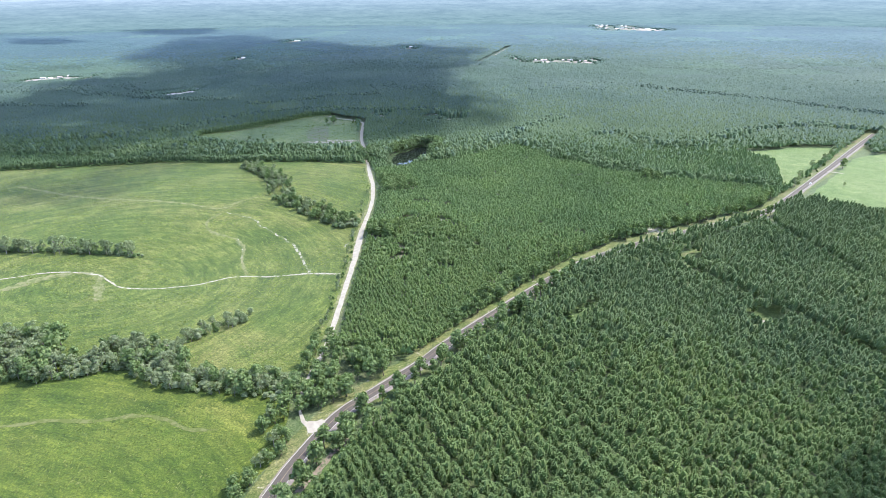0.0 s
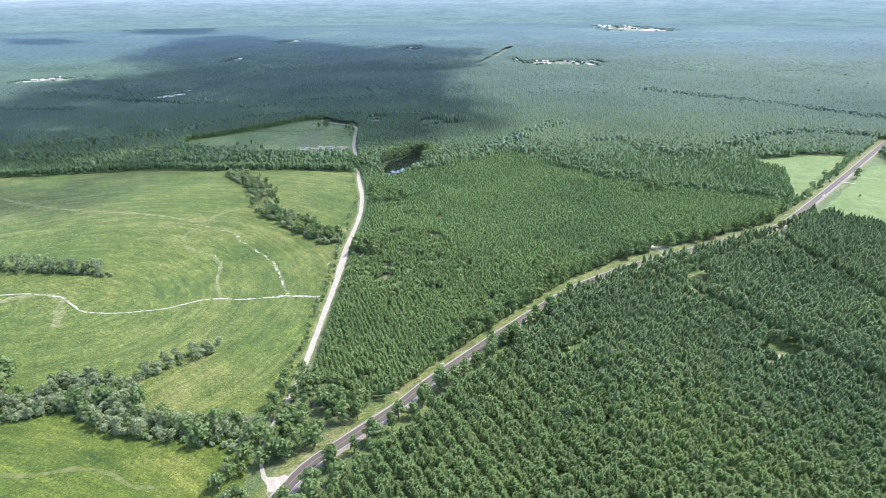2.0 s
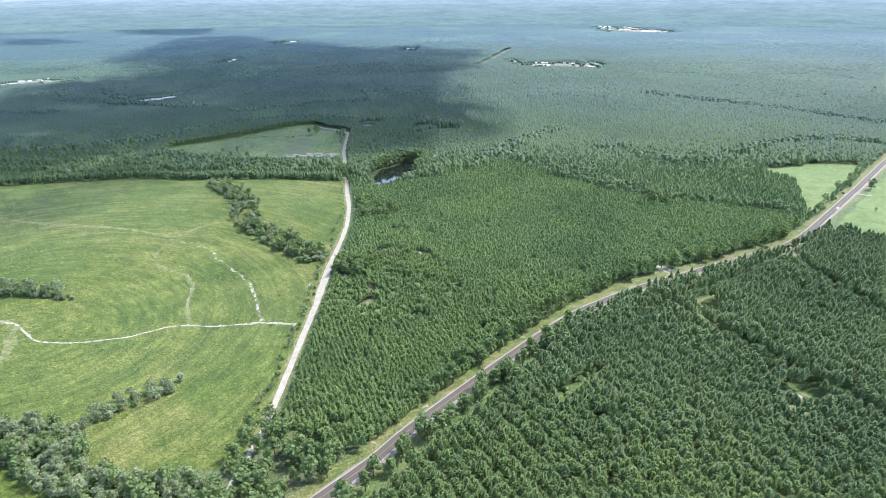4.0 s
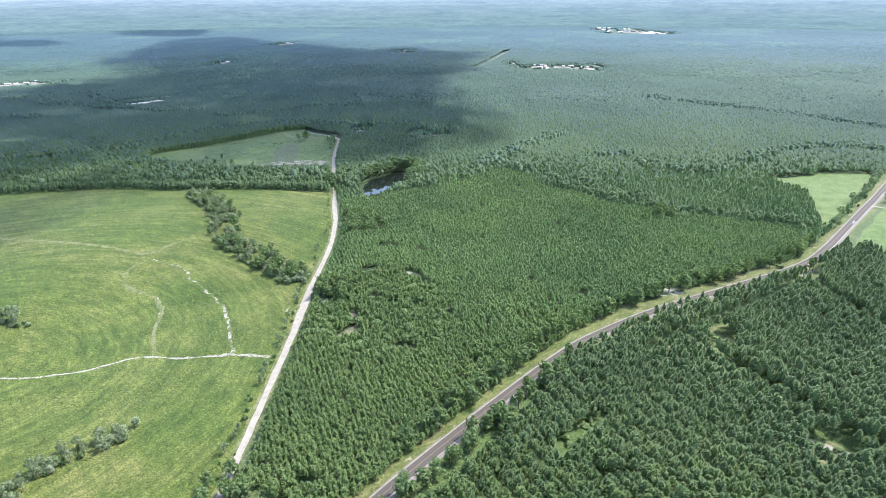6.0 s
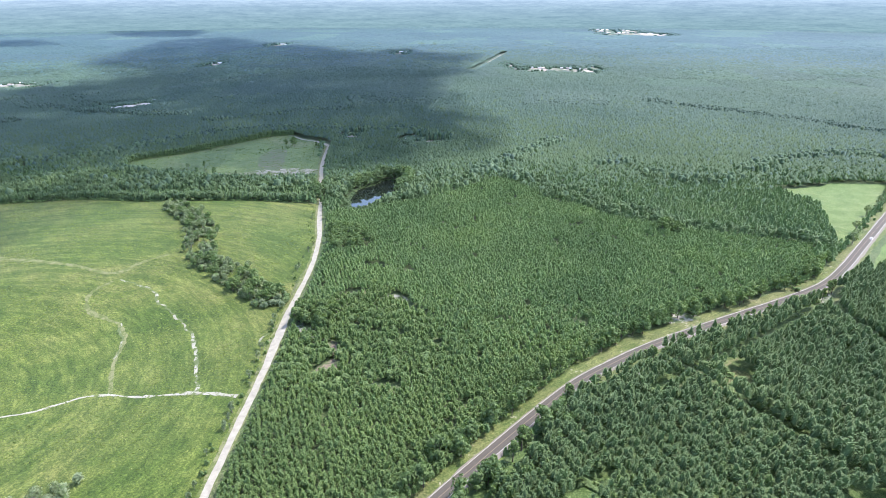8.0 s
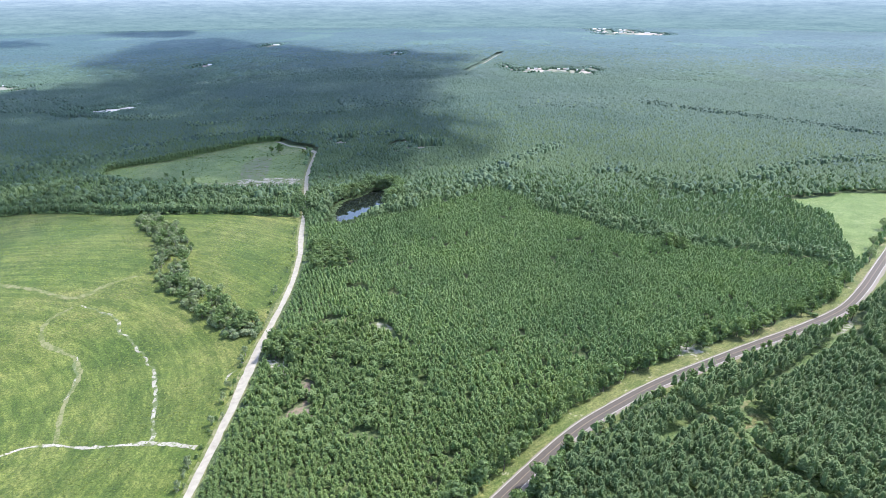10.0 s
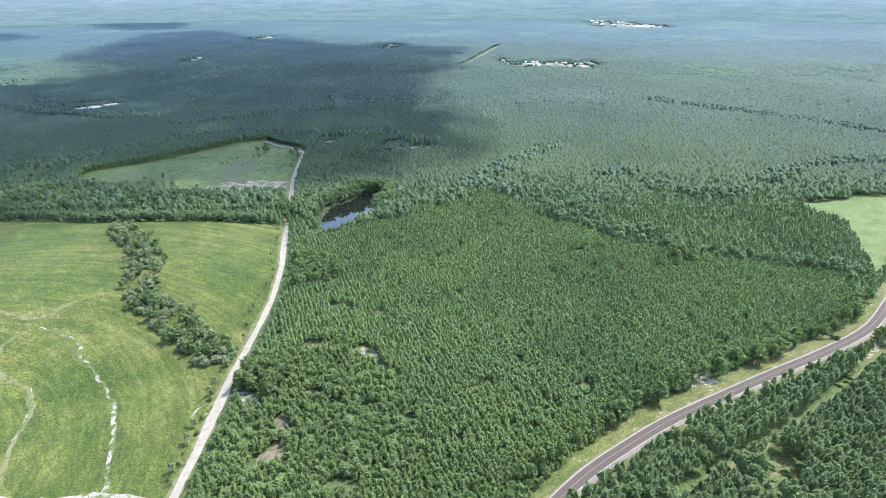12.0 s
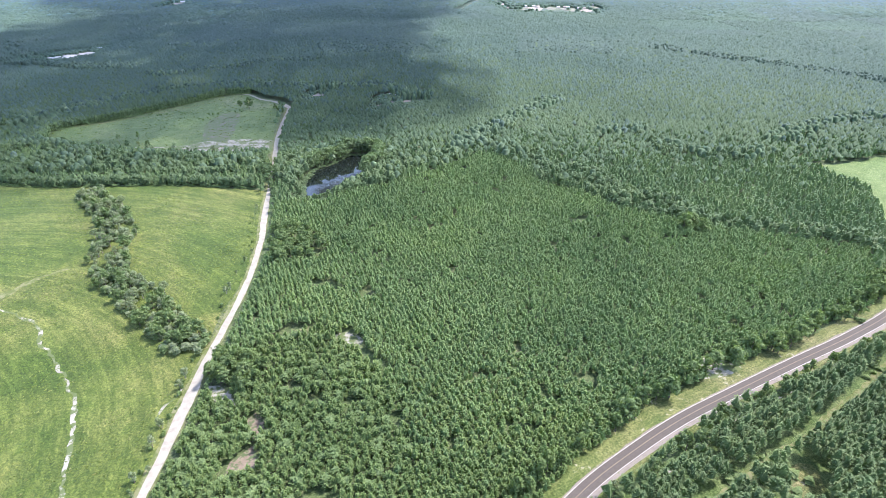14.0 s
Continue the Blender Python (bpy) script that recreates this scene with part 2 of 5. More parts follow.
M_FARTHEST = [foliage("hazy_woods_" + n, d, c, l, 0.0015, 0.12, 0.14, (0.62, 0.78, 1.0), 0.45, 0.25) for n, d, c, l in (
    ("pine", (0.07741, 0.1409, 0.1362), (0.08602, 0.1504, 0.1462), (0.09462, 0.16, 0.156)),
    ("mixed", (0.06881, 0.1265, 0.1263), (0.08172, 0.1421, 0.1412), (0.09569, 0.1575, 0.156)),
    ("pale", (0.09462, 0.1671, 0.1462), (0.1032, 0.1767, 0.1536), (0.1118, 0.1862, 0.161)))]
M_WEEDS = foliage("meadow_weeds", (0.072, 0.1, 0.02), (0.1, 0.128, 0.028), (0.16, 0.17, 0.06), 0.03, 2.0, mottle=0.6)
M_WORN = earth("worn_meadow_grass", (0.084, 0.098, 0.024), (0.112, 0.118, 0.04), 0.3, (0.064, 0.08, 0.0115), 0.5, 0.2)
M_BARE_SAND = earth("bare_field_sand", (0.17, 0.155, 0.11), (0.34, 0.31, 0.25), 0.12, (0.1, 0.12, 0.045), 0.49, 0.09)
M_BURNT = earth("burnt_ground", (0.09, 0.084, 0.06), (0.135, 0.125, 0.09), 0.1, (0.075, 0.1, 0.038), 0.45, 0.14)
M_ROOF = plain("white_metal_roof", (0.55, 0.56, 0.56), 0.4, 0.2, 0.5)
M_ROOF_TAN = plain("tan_shingle_roof", (0.42, 0.36, 0.3), 0.8, 0.4, 2.0)
M_WALL = plain("pale_siding", (0.45, 0.44, 0.4), 0.7, 0.2, 1.0)
M_PANE = plain("window_glass", (0.03, 0.035, 0.04), 0.08, 0.1)
M_DOOR = plain("painted_door", (0.3, 0.25, 0.2), 0.6, 0.2)

# ---- geometry helpers ----
rng = np.random.default_rng(7)


def mesh_of(name, verts, faces, mat, smooth=False):
    me = bpy.data.meshes.new(name)
    verts = np.asarray(verts, dtype=np.float32)
    faces = np.asarray(faces, dtype=np.int32)
    k = faces.shape[1]
    me.vertices.add(len(verts))
    me.vertices.foreach_set("co", verts.ravel())
    me.loops.add(faces.size)
    me.loops.foreach_set("vertex_index", faces.ravel())
    me.polygons.add(len(faces))
    me.polygons.foreach_set("loop_start", np.arange(0, faces.size, k, dtype=np.int32))
    me.polygons.foreach_set("use_smooth", np.full(len(faces), smooth))
    me.materials.append(mat)
    me.update(calc_edges=True)
    return me


def part(name, mesh, parent, label=""):
    ob = new(name, mesh)
    ob.parent = parent
    return tagged(ob, label)


def terrain(x, y):
    """The lie of the land: level but for the shallow hollow of the west meadow."""
    return -10.5 * np.exp(-(((x + 200) / 105) ** 2 + ((y - 460) / 120) ** 2))


def curve_through(pts, step=6.0):
    """A smooth line through a few plan points (x, y, width)."""
    p = np.array(pts, float)
    p = np.vstack([2 * p[0] - p[1], p, 2 * p[-1] - p[-2]])
    out = []
    for i in range(1, len(p) - 2):
        n = max(2, int(np.hypot(*(p[i + 1] - p[i])[:2]) / step))
        for s in np.linspace(0, 1, n, endpoint=False):
            a, b, c, d = p[i - 1:i + 3]
            out.append(0.5 * (2 * b + (c - a) * s + (2 * a - 5 * b + 4 * c - d) * s * s + (3 * b - a - 3 * c + d) * s ** 3))
    out.append(p[-2])
    return np.array(out)


def ribbon(name, line, z, mat, offset=0.0, width=None, ragged=0.0, crown=0.0):
    """A strip along a line, with a shallow crown and ragged edges where asked."""
    d = np.gradient(line[:, :2], axis=0)
    d /= np.hypot(d[:, 0], d[:, 1])[:, None]
    n = np.stack([-d[:, 1], d[:, 0]], 1)
    w = (line[:, 2] if width is None else np.full(len(line), width)) / 2
    cols = []
    for side, up in ((-1, 0), (-0.5, 0.7), (0, 1), (0.5, 0.7), (1, 0)):
        jag = 1 + (rng.normal(0, ragged, len(line)) if abs(side) == 1 else 0)
        xy = line[:, :2] + n * (offset + side * w * jag)[:, None]
        cols.append(np.column_stack([xy, np.full(len(line), z + crown * up)]))
    v = np.stack(cols, 1).reshape(-1, 3)
    v[:, 2] += terrain(v[:, 0], v[:, 1])
    i = np.arange(len(line) - 1)[:, None] * 5 + np.arange(4)[None]
    i = i.ravel()
    f = np.stack([i, i + 5, i + 6, i + 1], 1)
    return new(name, mesh_of(name, v, f, mat, True))


def inside(poly, x, y):
    poly = np.asarray(poly, float)
    hit = np.zeros(np.shape(x), bool)
    x0, y0 = poly[-1]
    for x1, y1 in poly:
        c = (y1 > y) != (y0 > y)
        hit ^= c & (x < (x0 - x1) * (y - y1) / (y0 - y1 + 1e-12) + x1)
        x0, y0 = x1, y1
    return hit


def near_line(line, x, y, reach):
    """Signed side and distance to a line, for points within reach of it (positive: to its left)."""
    best, sign = np.full(np.shape(x), 1e9), np.zeros(np.shape(x))
    box = (x > line[:, 0].min() - reach) & (x < line[:, 0].max() + reach) & (y > line[:, 1].min() - reach) & (y < line[:, 1].max() + reach)
    ix = np.where(box)[0]
    for a, b in zip(line[:-1, :2], line[1:, :2]):
        ab = b - a
        px, py = x[ix] - a[0], y[ix] - a[1]
        s = np.clip((px * ab[0] + py * ab[1]) / (ab @ ab), 0, 1)
        dist = np.hypot(px - s * ab[0], py - s * ab[1])
        closer = dist < best[ix]
        best[ix] = np.where(closer, dist, best[ix])
        sign[ix] = np.where(closer, np.sign(ab[0] * py - ab[1] * px), sign[ix])
    return best, sign


def sheet(name, outline, z, mat, wobble=2.0, grid=14.0):
    """A piece of ground with an uneven edge, lying on the ground below it."""
    o = curve_through([(x, y, 0) for x, y in [*outline, outline[0]]], grid)[:-1, :2]
    o = o + rng.normal(0, wobble, o.shape)
    bm = bmesh.new()
    bm.faces.new([bm.verts.new((x, y, z)) for x, y in o])
    if terrain(o[:, 0], o[:, 1]).min() < -0.5:
        for axis in (0, 1):
            for cut in np.arange(max(o[:, axis].min(), (-480, 180)[axis]) + 6, min(o[:, axis].max(), (80, 760)[axis]), 12.0):
                at, way = [0, 0, 0], [0, 0, 0]
                at[axis], way[axis] = cut, 1
                bmesh.ops.bisect_plane(bm, geom=bm.verts[:] + bm.edges[:] + bm.faces[:], plane_co=at, plane_no=way)
    bmesh.ops.triangulate(bm, faces=bm.faces[:])
    for v in bm.verts:
        v.co.z += terrain(v.co.x, v.co.y)
    bmesh.ops.recalc_face_normals(bm, faces=bm.faces[:])
    if bm.faces and sum(f.normal.z for f in bm.faces) < 0:
        bmesh.ops.reverse_faces(bm, faces=bm.faces[:])
    me = bpy.data.meshes.new(name)
    bm.to_mesh(me)
    bm.free()
    me.materials.append(mat)
    return new(name, me)


# ---- plan ----
HIGHWAY = curve_through([(-140, -120, 7), (-112, 60, 7), (-94.9, 149.2, 7), (-84.1, 191.2, 7), (-78.1, 213.1, 7), (-65.3, 245.2, 7), (-51.3, 263.3, 7), (-27.7, 291.3, 7), (-10.9, 315.4, 7), (31.7, 368.6, 7), (69.6, 413.1, 7),
                         (91.5, 436.4, 7), (112.5, 453.8, 7), (143.6, 476.3, 7), (178.9, 497.1, 7), (217.3, 518.9, 7), (260.9, 542.9, 7), (301.6, 569.0, 7), (335.3, 601.1, 7),
                         (372.1, 641.5, 7), (416.3, 690.4, 7), (469, 748.8, 7), (529.2, 817.0, 7), (632.9, 932.4, 7)])
SAND_ROAD = curve_through([(-73.2, 233.1, 6), (-82.2, 240.0, 2.8), (-88.2, 254.9, 2.2), (-89.0, 273.3, 3.2), (-87.2, 298.5, 3.2), (-86.4, 318.8, 3.8), (-90.4, 394.0, 4.6), (-93.0, 444.5, 5.2), (-95.7, 485.1, 7.2),
                           (-98.0, 519.1, 5.4), (-99.3, 589.1, 4.6), (-107.0, 650.9, 4.6), (-116.8, 694.2, 5.6), (-124.8, 731.8, 4.2), (-134.8, 778.2, 3.2), (-143.8, 820.7, 5.2), (-162.8, 906.5, 5.4), (-177.9, 1016.4, 5.2)])
SAND_ROAD[:, 2] *= 0.86
FIELD_WEST = [(-863.3, 664.3), (-677.4, 693.6), (-497.9, 730.8), (-442.5, 744.2), (-382.1, 755.8), (-322.2, 751.7), (-223, 758.6), (-139.7, 749.2), (-125.8, 723.8), (-110.0, 651.0), (-103.4, 589.3), (-100.2, 505.1),
              (-96.1, 434.5), (-92.4, 394.2), (-89.4, 316.8), (-93.0, 288.4), (-128.7, 282.4), (-161.4, 282.5), (-208.0, 288.5), (-247.0, 292.0), (-297.6, 314.9), (-409.8, 333.6), (-860.8, 318.7)]
FIELD_SOUTH = [(-580.7, 268), (-300.9, 290.8), (-237.3, 285.6), (-204.2, 294.3), (-173.2, 281.5), (-128.6, 276.9), (-95, 262), (-92, 233.9), (-89, 214.0), (-96, 194.0), (-108, 149.1), (-121, 60), (-158, -120), (-600, -120)]
FIELD_NORTH = [(-408.6, 868.1), (-425.2, 916.7), (-378.2, 960.8), (-334, 1013.9), (-287.6, 1075.2), (-251.6, 1078.8), (-189.8, 1024.8), (-167.7, 906.3), (-151.8, 842.3), (-198.9, 836.7), (-257.5, 838.7), (-324.5, 848.3)]
FIELD_EAST = [(375.1, 815.2), (441, 829.6), (456.6, 842.3), (516.8, 843.2), (519.9, 832.1), (454.5, 751.5), (391.6, 678.5), (351.6, 640.0), (367, 676.9), (395.7, 748.8)]
FIELD_HAY = [(354.7, 599.5), (404, 655.5), (457.6, 715.9), (497, 763.9), (543.8, 799.1), (632.8, 817.2), (780.7, 801.2), (780.3, 491.6), (476.3, 506.6), (389.7, 553.7), (368.1, 573.5)]
POND = [(-92.3, 732.7), (-99.3, 764.4), (-96.4, 795.3), (-80.7, 813.8), (-71.9, 836.0), (-47.1, 836.8), (-42, 804.0), (-53.9, 783.7), (-66.7, 761.3), (-78.5, 737.1)]
POND_BANK = [(-102.1, 716.5), (-106.2, 764.1), (-100.4, 799.2), (-84.7, 818.6), (-76.8, 840.8), (-43.1, 841.9), (-36.1, 802.2), (-45.9, 775.9), (-58.7, 751.6), (-72.5, 721.3)]
YOUNG = [(-83.4, 318.7), (-59.3, 290.0), (-29.7, 303.2), (31.7, 383.6), (89.5, 449.4), (210.2, 529.8), (301.6, 579.1), (332.1, 645.6), (230.2, 673.4), (199.8, 692.7), (170.4, 710.1), (141.1, 747.5), (113.9, 764.7), (88.6, 826.2), (61.5, 841.4),
         (27.6, 801.2), (-8.1, 767.1), (-45.8, 746.0), (-80.4, 721.1), (-113.9, 714.2), (-102.1, 651.0), (-93.3, 589.0), (-91.0, 503.9)]
SCRUBBY = [(-88.9, 503.6), (-60.1, 548.4), (-20.4, 545.2), (4.5, 497.8), (19.6, 453.2), (-0.3, 428.0), (-39.9, 412.4), (-86.7, 428.1)]
HEDGE_LINE = curve_through([(-278.4, 731.3, 26), (-247.2, 698.6, 30), (-222.2, 669.2, 26), (-212.1, 636.1, 26), (-196.4, 606.1, 28), (-169.4, 581.8, 24), (-141.8, 557.6, 22), (-113.4, 531.2, 20)])
BELT = [(-295.9, 269.1), (-240.6, 268.6), (-203.8, 282.3), (-172.3, 266.2), (-101.1, 255.8), (-97.0, 279.4), (-158.4, 280.5), (-179.1, 307.8), (-215.1, 316.0), (-237.3, 290.1), (-269.1, 314.0), (-301.4, 316.8)]
CLUMP = [(-104.0, 642.3), (-104.9, 658.7), (-94.1, 670.9), (-67.4, 661.7), (-54.4, 638.1), (-59.3, 622.0), (-84.2, 617.2)]
TRIANGLE = [(-83.2, 249.0), (-67.3, 253.1), (-49.4, 274.2), (-35.6, 294.2), (-51.4, 300.0), (-69.3, 313.7), (-82.4, 310.6)]
CLEARINGS = [[(-62.7, 437.9), (-59.8, 448.9), (-53.9, 459.0), (-49.9, 453.1), (-46.9, 443.2)], [(-54.1, 543.5), (-43.3, 549.7), (-36.3, 545.9), (-44.2, 541.7)], [(-33.3, 538.0), (-22.4, 543.2), (-12.5, 530.4), (-18.4, 524.3), (-26.4, 532.1)],
             [(-89.0, 491.9), (-89.0, 498.8), (-77.6, 496.4), (-69.8, 481.5)], [(-61.8, 472.7), (-57.9, 478.8), (-50.9, 467.0), (-54.9, 460.9)],
             [(165.7, 504.8), (167.7, 518.9), (175.8, 523.1), (187.9, 513.3)], [(182, 338), (186, 351), (194, 357), (203, 351), (210, 341), (202, 333), (192, 331)],
             [(60, 333), (74, 352), (90, 367), (97, 361), (81, 343), (67, 330)], [(170, 424), (172, 440), (180, 449), (192, 451), (191, 438), (182, 424)], [(276, 534), (285, 547), (297, 552), (300, 546), (288, 536)]]
SITES = [(-639, 1408, 16), (-660, 1376, 20), (-690, 1357, 14), (-153, 1104, 10), (-62, 1052, 6), (-47, 1071, 6), (-28, 1074, 7), (-12, 1080, 6), (-807, 2202, 22), (-1160, 1628, 30), (-1128, 1668, 34),
         (-1086, 1672, 22), (-1034, 1651, 20), (-228, 2664, 30), (-850, 3105, 34), (165, 2202, 16), (190, 2092, 18), (222, 2079, 22), (258, 2079, 24), (312, 2078, 28), (348, 2062, 26), (390, 2032, 18), (425, 2112, 16),
         (878, 4040, 40), (920, 4330, 60), (960, 4560, 60), (1104, 4430, 60), (1115, 4060, 120), (1010, 4110, 90)]
FAR_ROAD = curve_through([(36, 1980, 8), (82, 2183, 9), (122, 2364, 9), (181, 2650, 9)], 40)

WOODS_LANE = curve_through([(-177.9, 1016.4, 6), (-189.8, 1031.8, 7), (-206.5, 1047.0, 5), (-228.1, 1058.0, 4), (-254.6, 1083.6, 4), (-287.7, 1083.2, 3)])


def lattice(x, y, size, seed):
    """Soft random drift over the plan, 0 to 1."""
    g = np.random.default_rng(seed).random((64, 64))
    u, v = x / size + 1000, y / size + 1000
    i, j = np.floor(u).astype(int), np.floor(v).astype(int)
    a, b = u - i, v - j
    a, b = a * a * (3 - 2 * a), b * b * (3 - 2 * b)
    return (g[i % 64, j % 64] * (1 - a) + g[(i + 1) % 64, j % 64] * a) * (1 - b) + (g[i % 64, (j + 1) % 64] * (1 - a) + g[(i + 1) % 64, (j + 1) % 64] * a) * b


VERGE_X = [-130, -60, 0, 60, 100, 150, 190, 225, 300, 340, 600]
VERGE_W = [8, 8, 8, 9, 11, 13, 12, 9.5, 8.5, 9, 9]


def open_ground(x, y):
    """Where no wood stands: fields, water, roads and their verges, yards."""
    bare = np.zeros(x.shape, bool)
    for poly in (FIELD_WEST, FIELD_SOUTH, FIELD_NORTH, FIELD_EAST, FIELD_HAY, *CLEARINGS):
        bare |= inside(poly, x, y)
    bare |= inside(POND_BANK, x, y)
    dist, side = near_line(HIGHWAY, x, y, 30)
    bare |= (side > 0) & (dist < np.interp(x, VERGE_X, VERGE_W))
    bare |= (side <= 0) & (dist < np.where((x > 345) & (x < 560), 24, 8.0))
    dist, side = near_line(SAND_ROAD, x, y, 12)
    bare |= dist < np.where(y < 325, 3.0, 5.2)
    dist, side = near_line(WOODS_LANE, x, y, 30)
    bare |= dist < 7
    dist, side = near_line(FAR_ROAD, x, y, 30)
    bare |= dist < 15
    for sx, sy, r in SITES:
        deep = r * 0.8 + 0.024 * sy * min(1.0, max(0.2, (sy - 1000) / 1000))
        bare |= (np.hypot((x - sx) / (r * 1.15), (y - sy + 0.028 * sy) / deep) < 1) & ((lattice(x, y, 9 + 0.006 * sy, 77) < 0.85) | (np.hypot(x - sx, y - sy) < r))
    return bare


def in_sight(x, y):
    return (y > -120) & (x > -0.84 * np.maximum(y, 150) - 40) & (x < 0.77 * np.maximum(y, 150) + 60)


# ---- ground, fields, roads, water ----
SPOKES = 240
gv, gf = [(0, 0, 0)], []
radii = [150, *range(200, 820, 20), 1000, 1600, 3000, 4790]
for r in radii:
    for a in np.linspace(0, 2 * math.pi, SPOKES, endpoint=False):
        dip = terrain(r * math.cos(a), r * math.sin(a))
        gv.append((r * math.cos(a), r * math.sin(a), dip - 0.3 * min(1.0, -dip / 1.5)))
for k in range(SPOKES):
    gf.append((0, 1 + k, 1 + (k + 1) % SPOKES))
    for q in range(len(radii) - 1):
        a, b = 1 + q * SPOKES + k, 1 + q * SPOKES + (k + 1) % SPOKES
        gf += [(a, a + SPOKES, b + SPOKES), (a, b + SPOKES, b)]
tagged(new("ground", mesh_of("ground", gv, gf, M_FLOOR)), "dark woodland floor of needles and leaf litter", "ground", kind="structure")
field_z = 0.027
for name, poly, mat, label in (
        ("field_west", FIELD_WEST, M_GRASS, "wide rough green meadow crossed by sandy tracks"),
        ("field_south", FIELD_SOUTH, M_GRASS_SOUTH, "lush green meadow with straw coloured streaks"),
        ("field_north", FIELD_NORTH, M_GRASS_NORTH, "cleared grassy field among the woods"),
        ("field_east", FIELD_EAST, M_HAY, "pale green mown field beside the highway"),
        ("field_hay", FIELD_HAY, M_HAY, "bright green hay field beside the highway")):
    field_z += 0.003
    tagged(sheet(name, poly, field_z, mat, 1.5), label, "field", kind="structure")

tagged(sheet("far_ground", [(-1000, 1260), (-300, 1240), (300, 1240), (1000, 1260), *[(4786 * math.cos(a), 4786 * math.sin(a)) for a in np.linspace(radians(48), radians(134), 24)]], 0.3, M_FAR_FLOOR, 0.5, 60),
       "ground of the far woods with haze in its bluish green", "ground", kind="structure")
tagged(sheet("stand_floor", [(-62, 222), (-44, 252), (0, 312), (80, 410), (130, 452), (220, 505), (305, 555), (360, 600), (420, 560), (440, 330), (330, 150), (200, 20), (-90, 20), (-78, 170)], 0.025, M_LANE, 1.0, 20),
       "grassy floor of the thinned pine stand", "ground", kind="structure")

M_WATER = bpy.data.materials.new("dark_pond_water")
M_WATER.use_nodes = True
wb = M_WATER.node_tree.nodes["Principled BSDF"]
wb.inputs["Base Color"].default_value = (0.008, 0.011, 0.01, 1)
wb.inputs["Roughness"].default_value = 0.04
bump(M_WATER.node_tree, wb, noise_at(M_WATER.node_tree, 0.6, 3), 0.03, 0.1)
tagged(sheet("pond_water", POND, 0.06, M_WATER, 0.6, 8), "still dark pond reflecting the sky", "water", kind="structure")

verge = HIGHWAY.copy()
wide = np.interp(verge[:, 0], VERGE_X, VERGE_W) + 2.5
verge[:, 2] = wide + 9
tagged(ribbon("highway_verge", verge, 0.05, M_VERGE, (wide - 9) / 2, None, 0.06), "mown grass verge along the highway", "verge", kind="structure")
tagged(ribbon("highway_shoulder", HIGHWAY, 0.08, M_SHOULDER, -0.7, 9.6, 0.05), "sandy shoulder of the highway", "road shoulder", kind="structure")
tagged(ribbon("highway", HIGHWAY, 0.1, M_ASPHALT, 0, 7.0, 0.004, 0.06), "two lane highway of old grey asphalt", "road", kind="structure")
for off, w in ((-3.2, 0.36), (3.2, 0.36), (0.0, 0.26)):
    tagged(ribbon("road_line", HIGHWAY, 0.17 if off == 0 else 0.125, M_PAINT if off else M_CENTRE, off, w, 0.02), "worn pale painted line on the asphalt" if off else "worn dull yellow centre line on the asphalt", "road marking", kind="structure")
tagged(ribbon("sand_road", SAND_ROAD, 0.13, M_SAND, 0, None, 0.1), "bright white sand road with ragged edges", "dirt road", kind="structure")
verge2 = SAND_ROAD[8:].copy()
verge2[:, 2] += 2.6
tagged(ribbon("sand_road_verge", verge2, 0.07, M_FAINT, 0.8, None, 0.12), "weedy sandy edge of the dirt road", "verge", kind="structure")
tagged(sheet("junction_apron", [(-82, 239.2), (-79, 240), (-73, 241.6), (-71, 240.4), (-73.2, 235), (-76, 230.5), (-78.6, 233.4)], 0.15, M_SAND, 0.5, 4), "white sand apron where the dirt road meets the highway", "road junction", kind="structure")
tagged(ribbon("woods_lane", WOODS_LANE, 0.12, M_SAND, 0, None, 0.1), "pale sand lane along the wood edge", "dirt road", kind="structure")
tagged(ribbon("far_road", FAR_ROAD, 0.8, M_SAND, 0, None, 0.03), "long straight pale road through the woods", "road", kind="structure")
tagged(ribbon("driveway", curve_through([(441, 717, 3), (448, 714, 3), (457, 708, 2.5)]), 0.14, M_SAND, 0, None, 0.05), "short white sand driveway into the hay field", "driveway", kind="structure")
track_z = 0.075
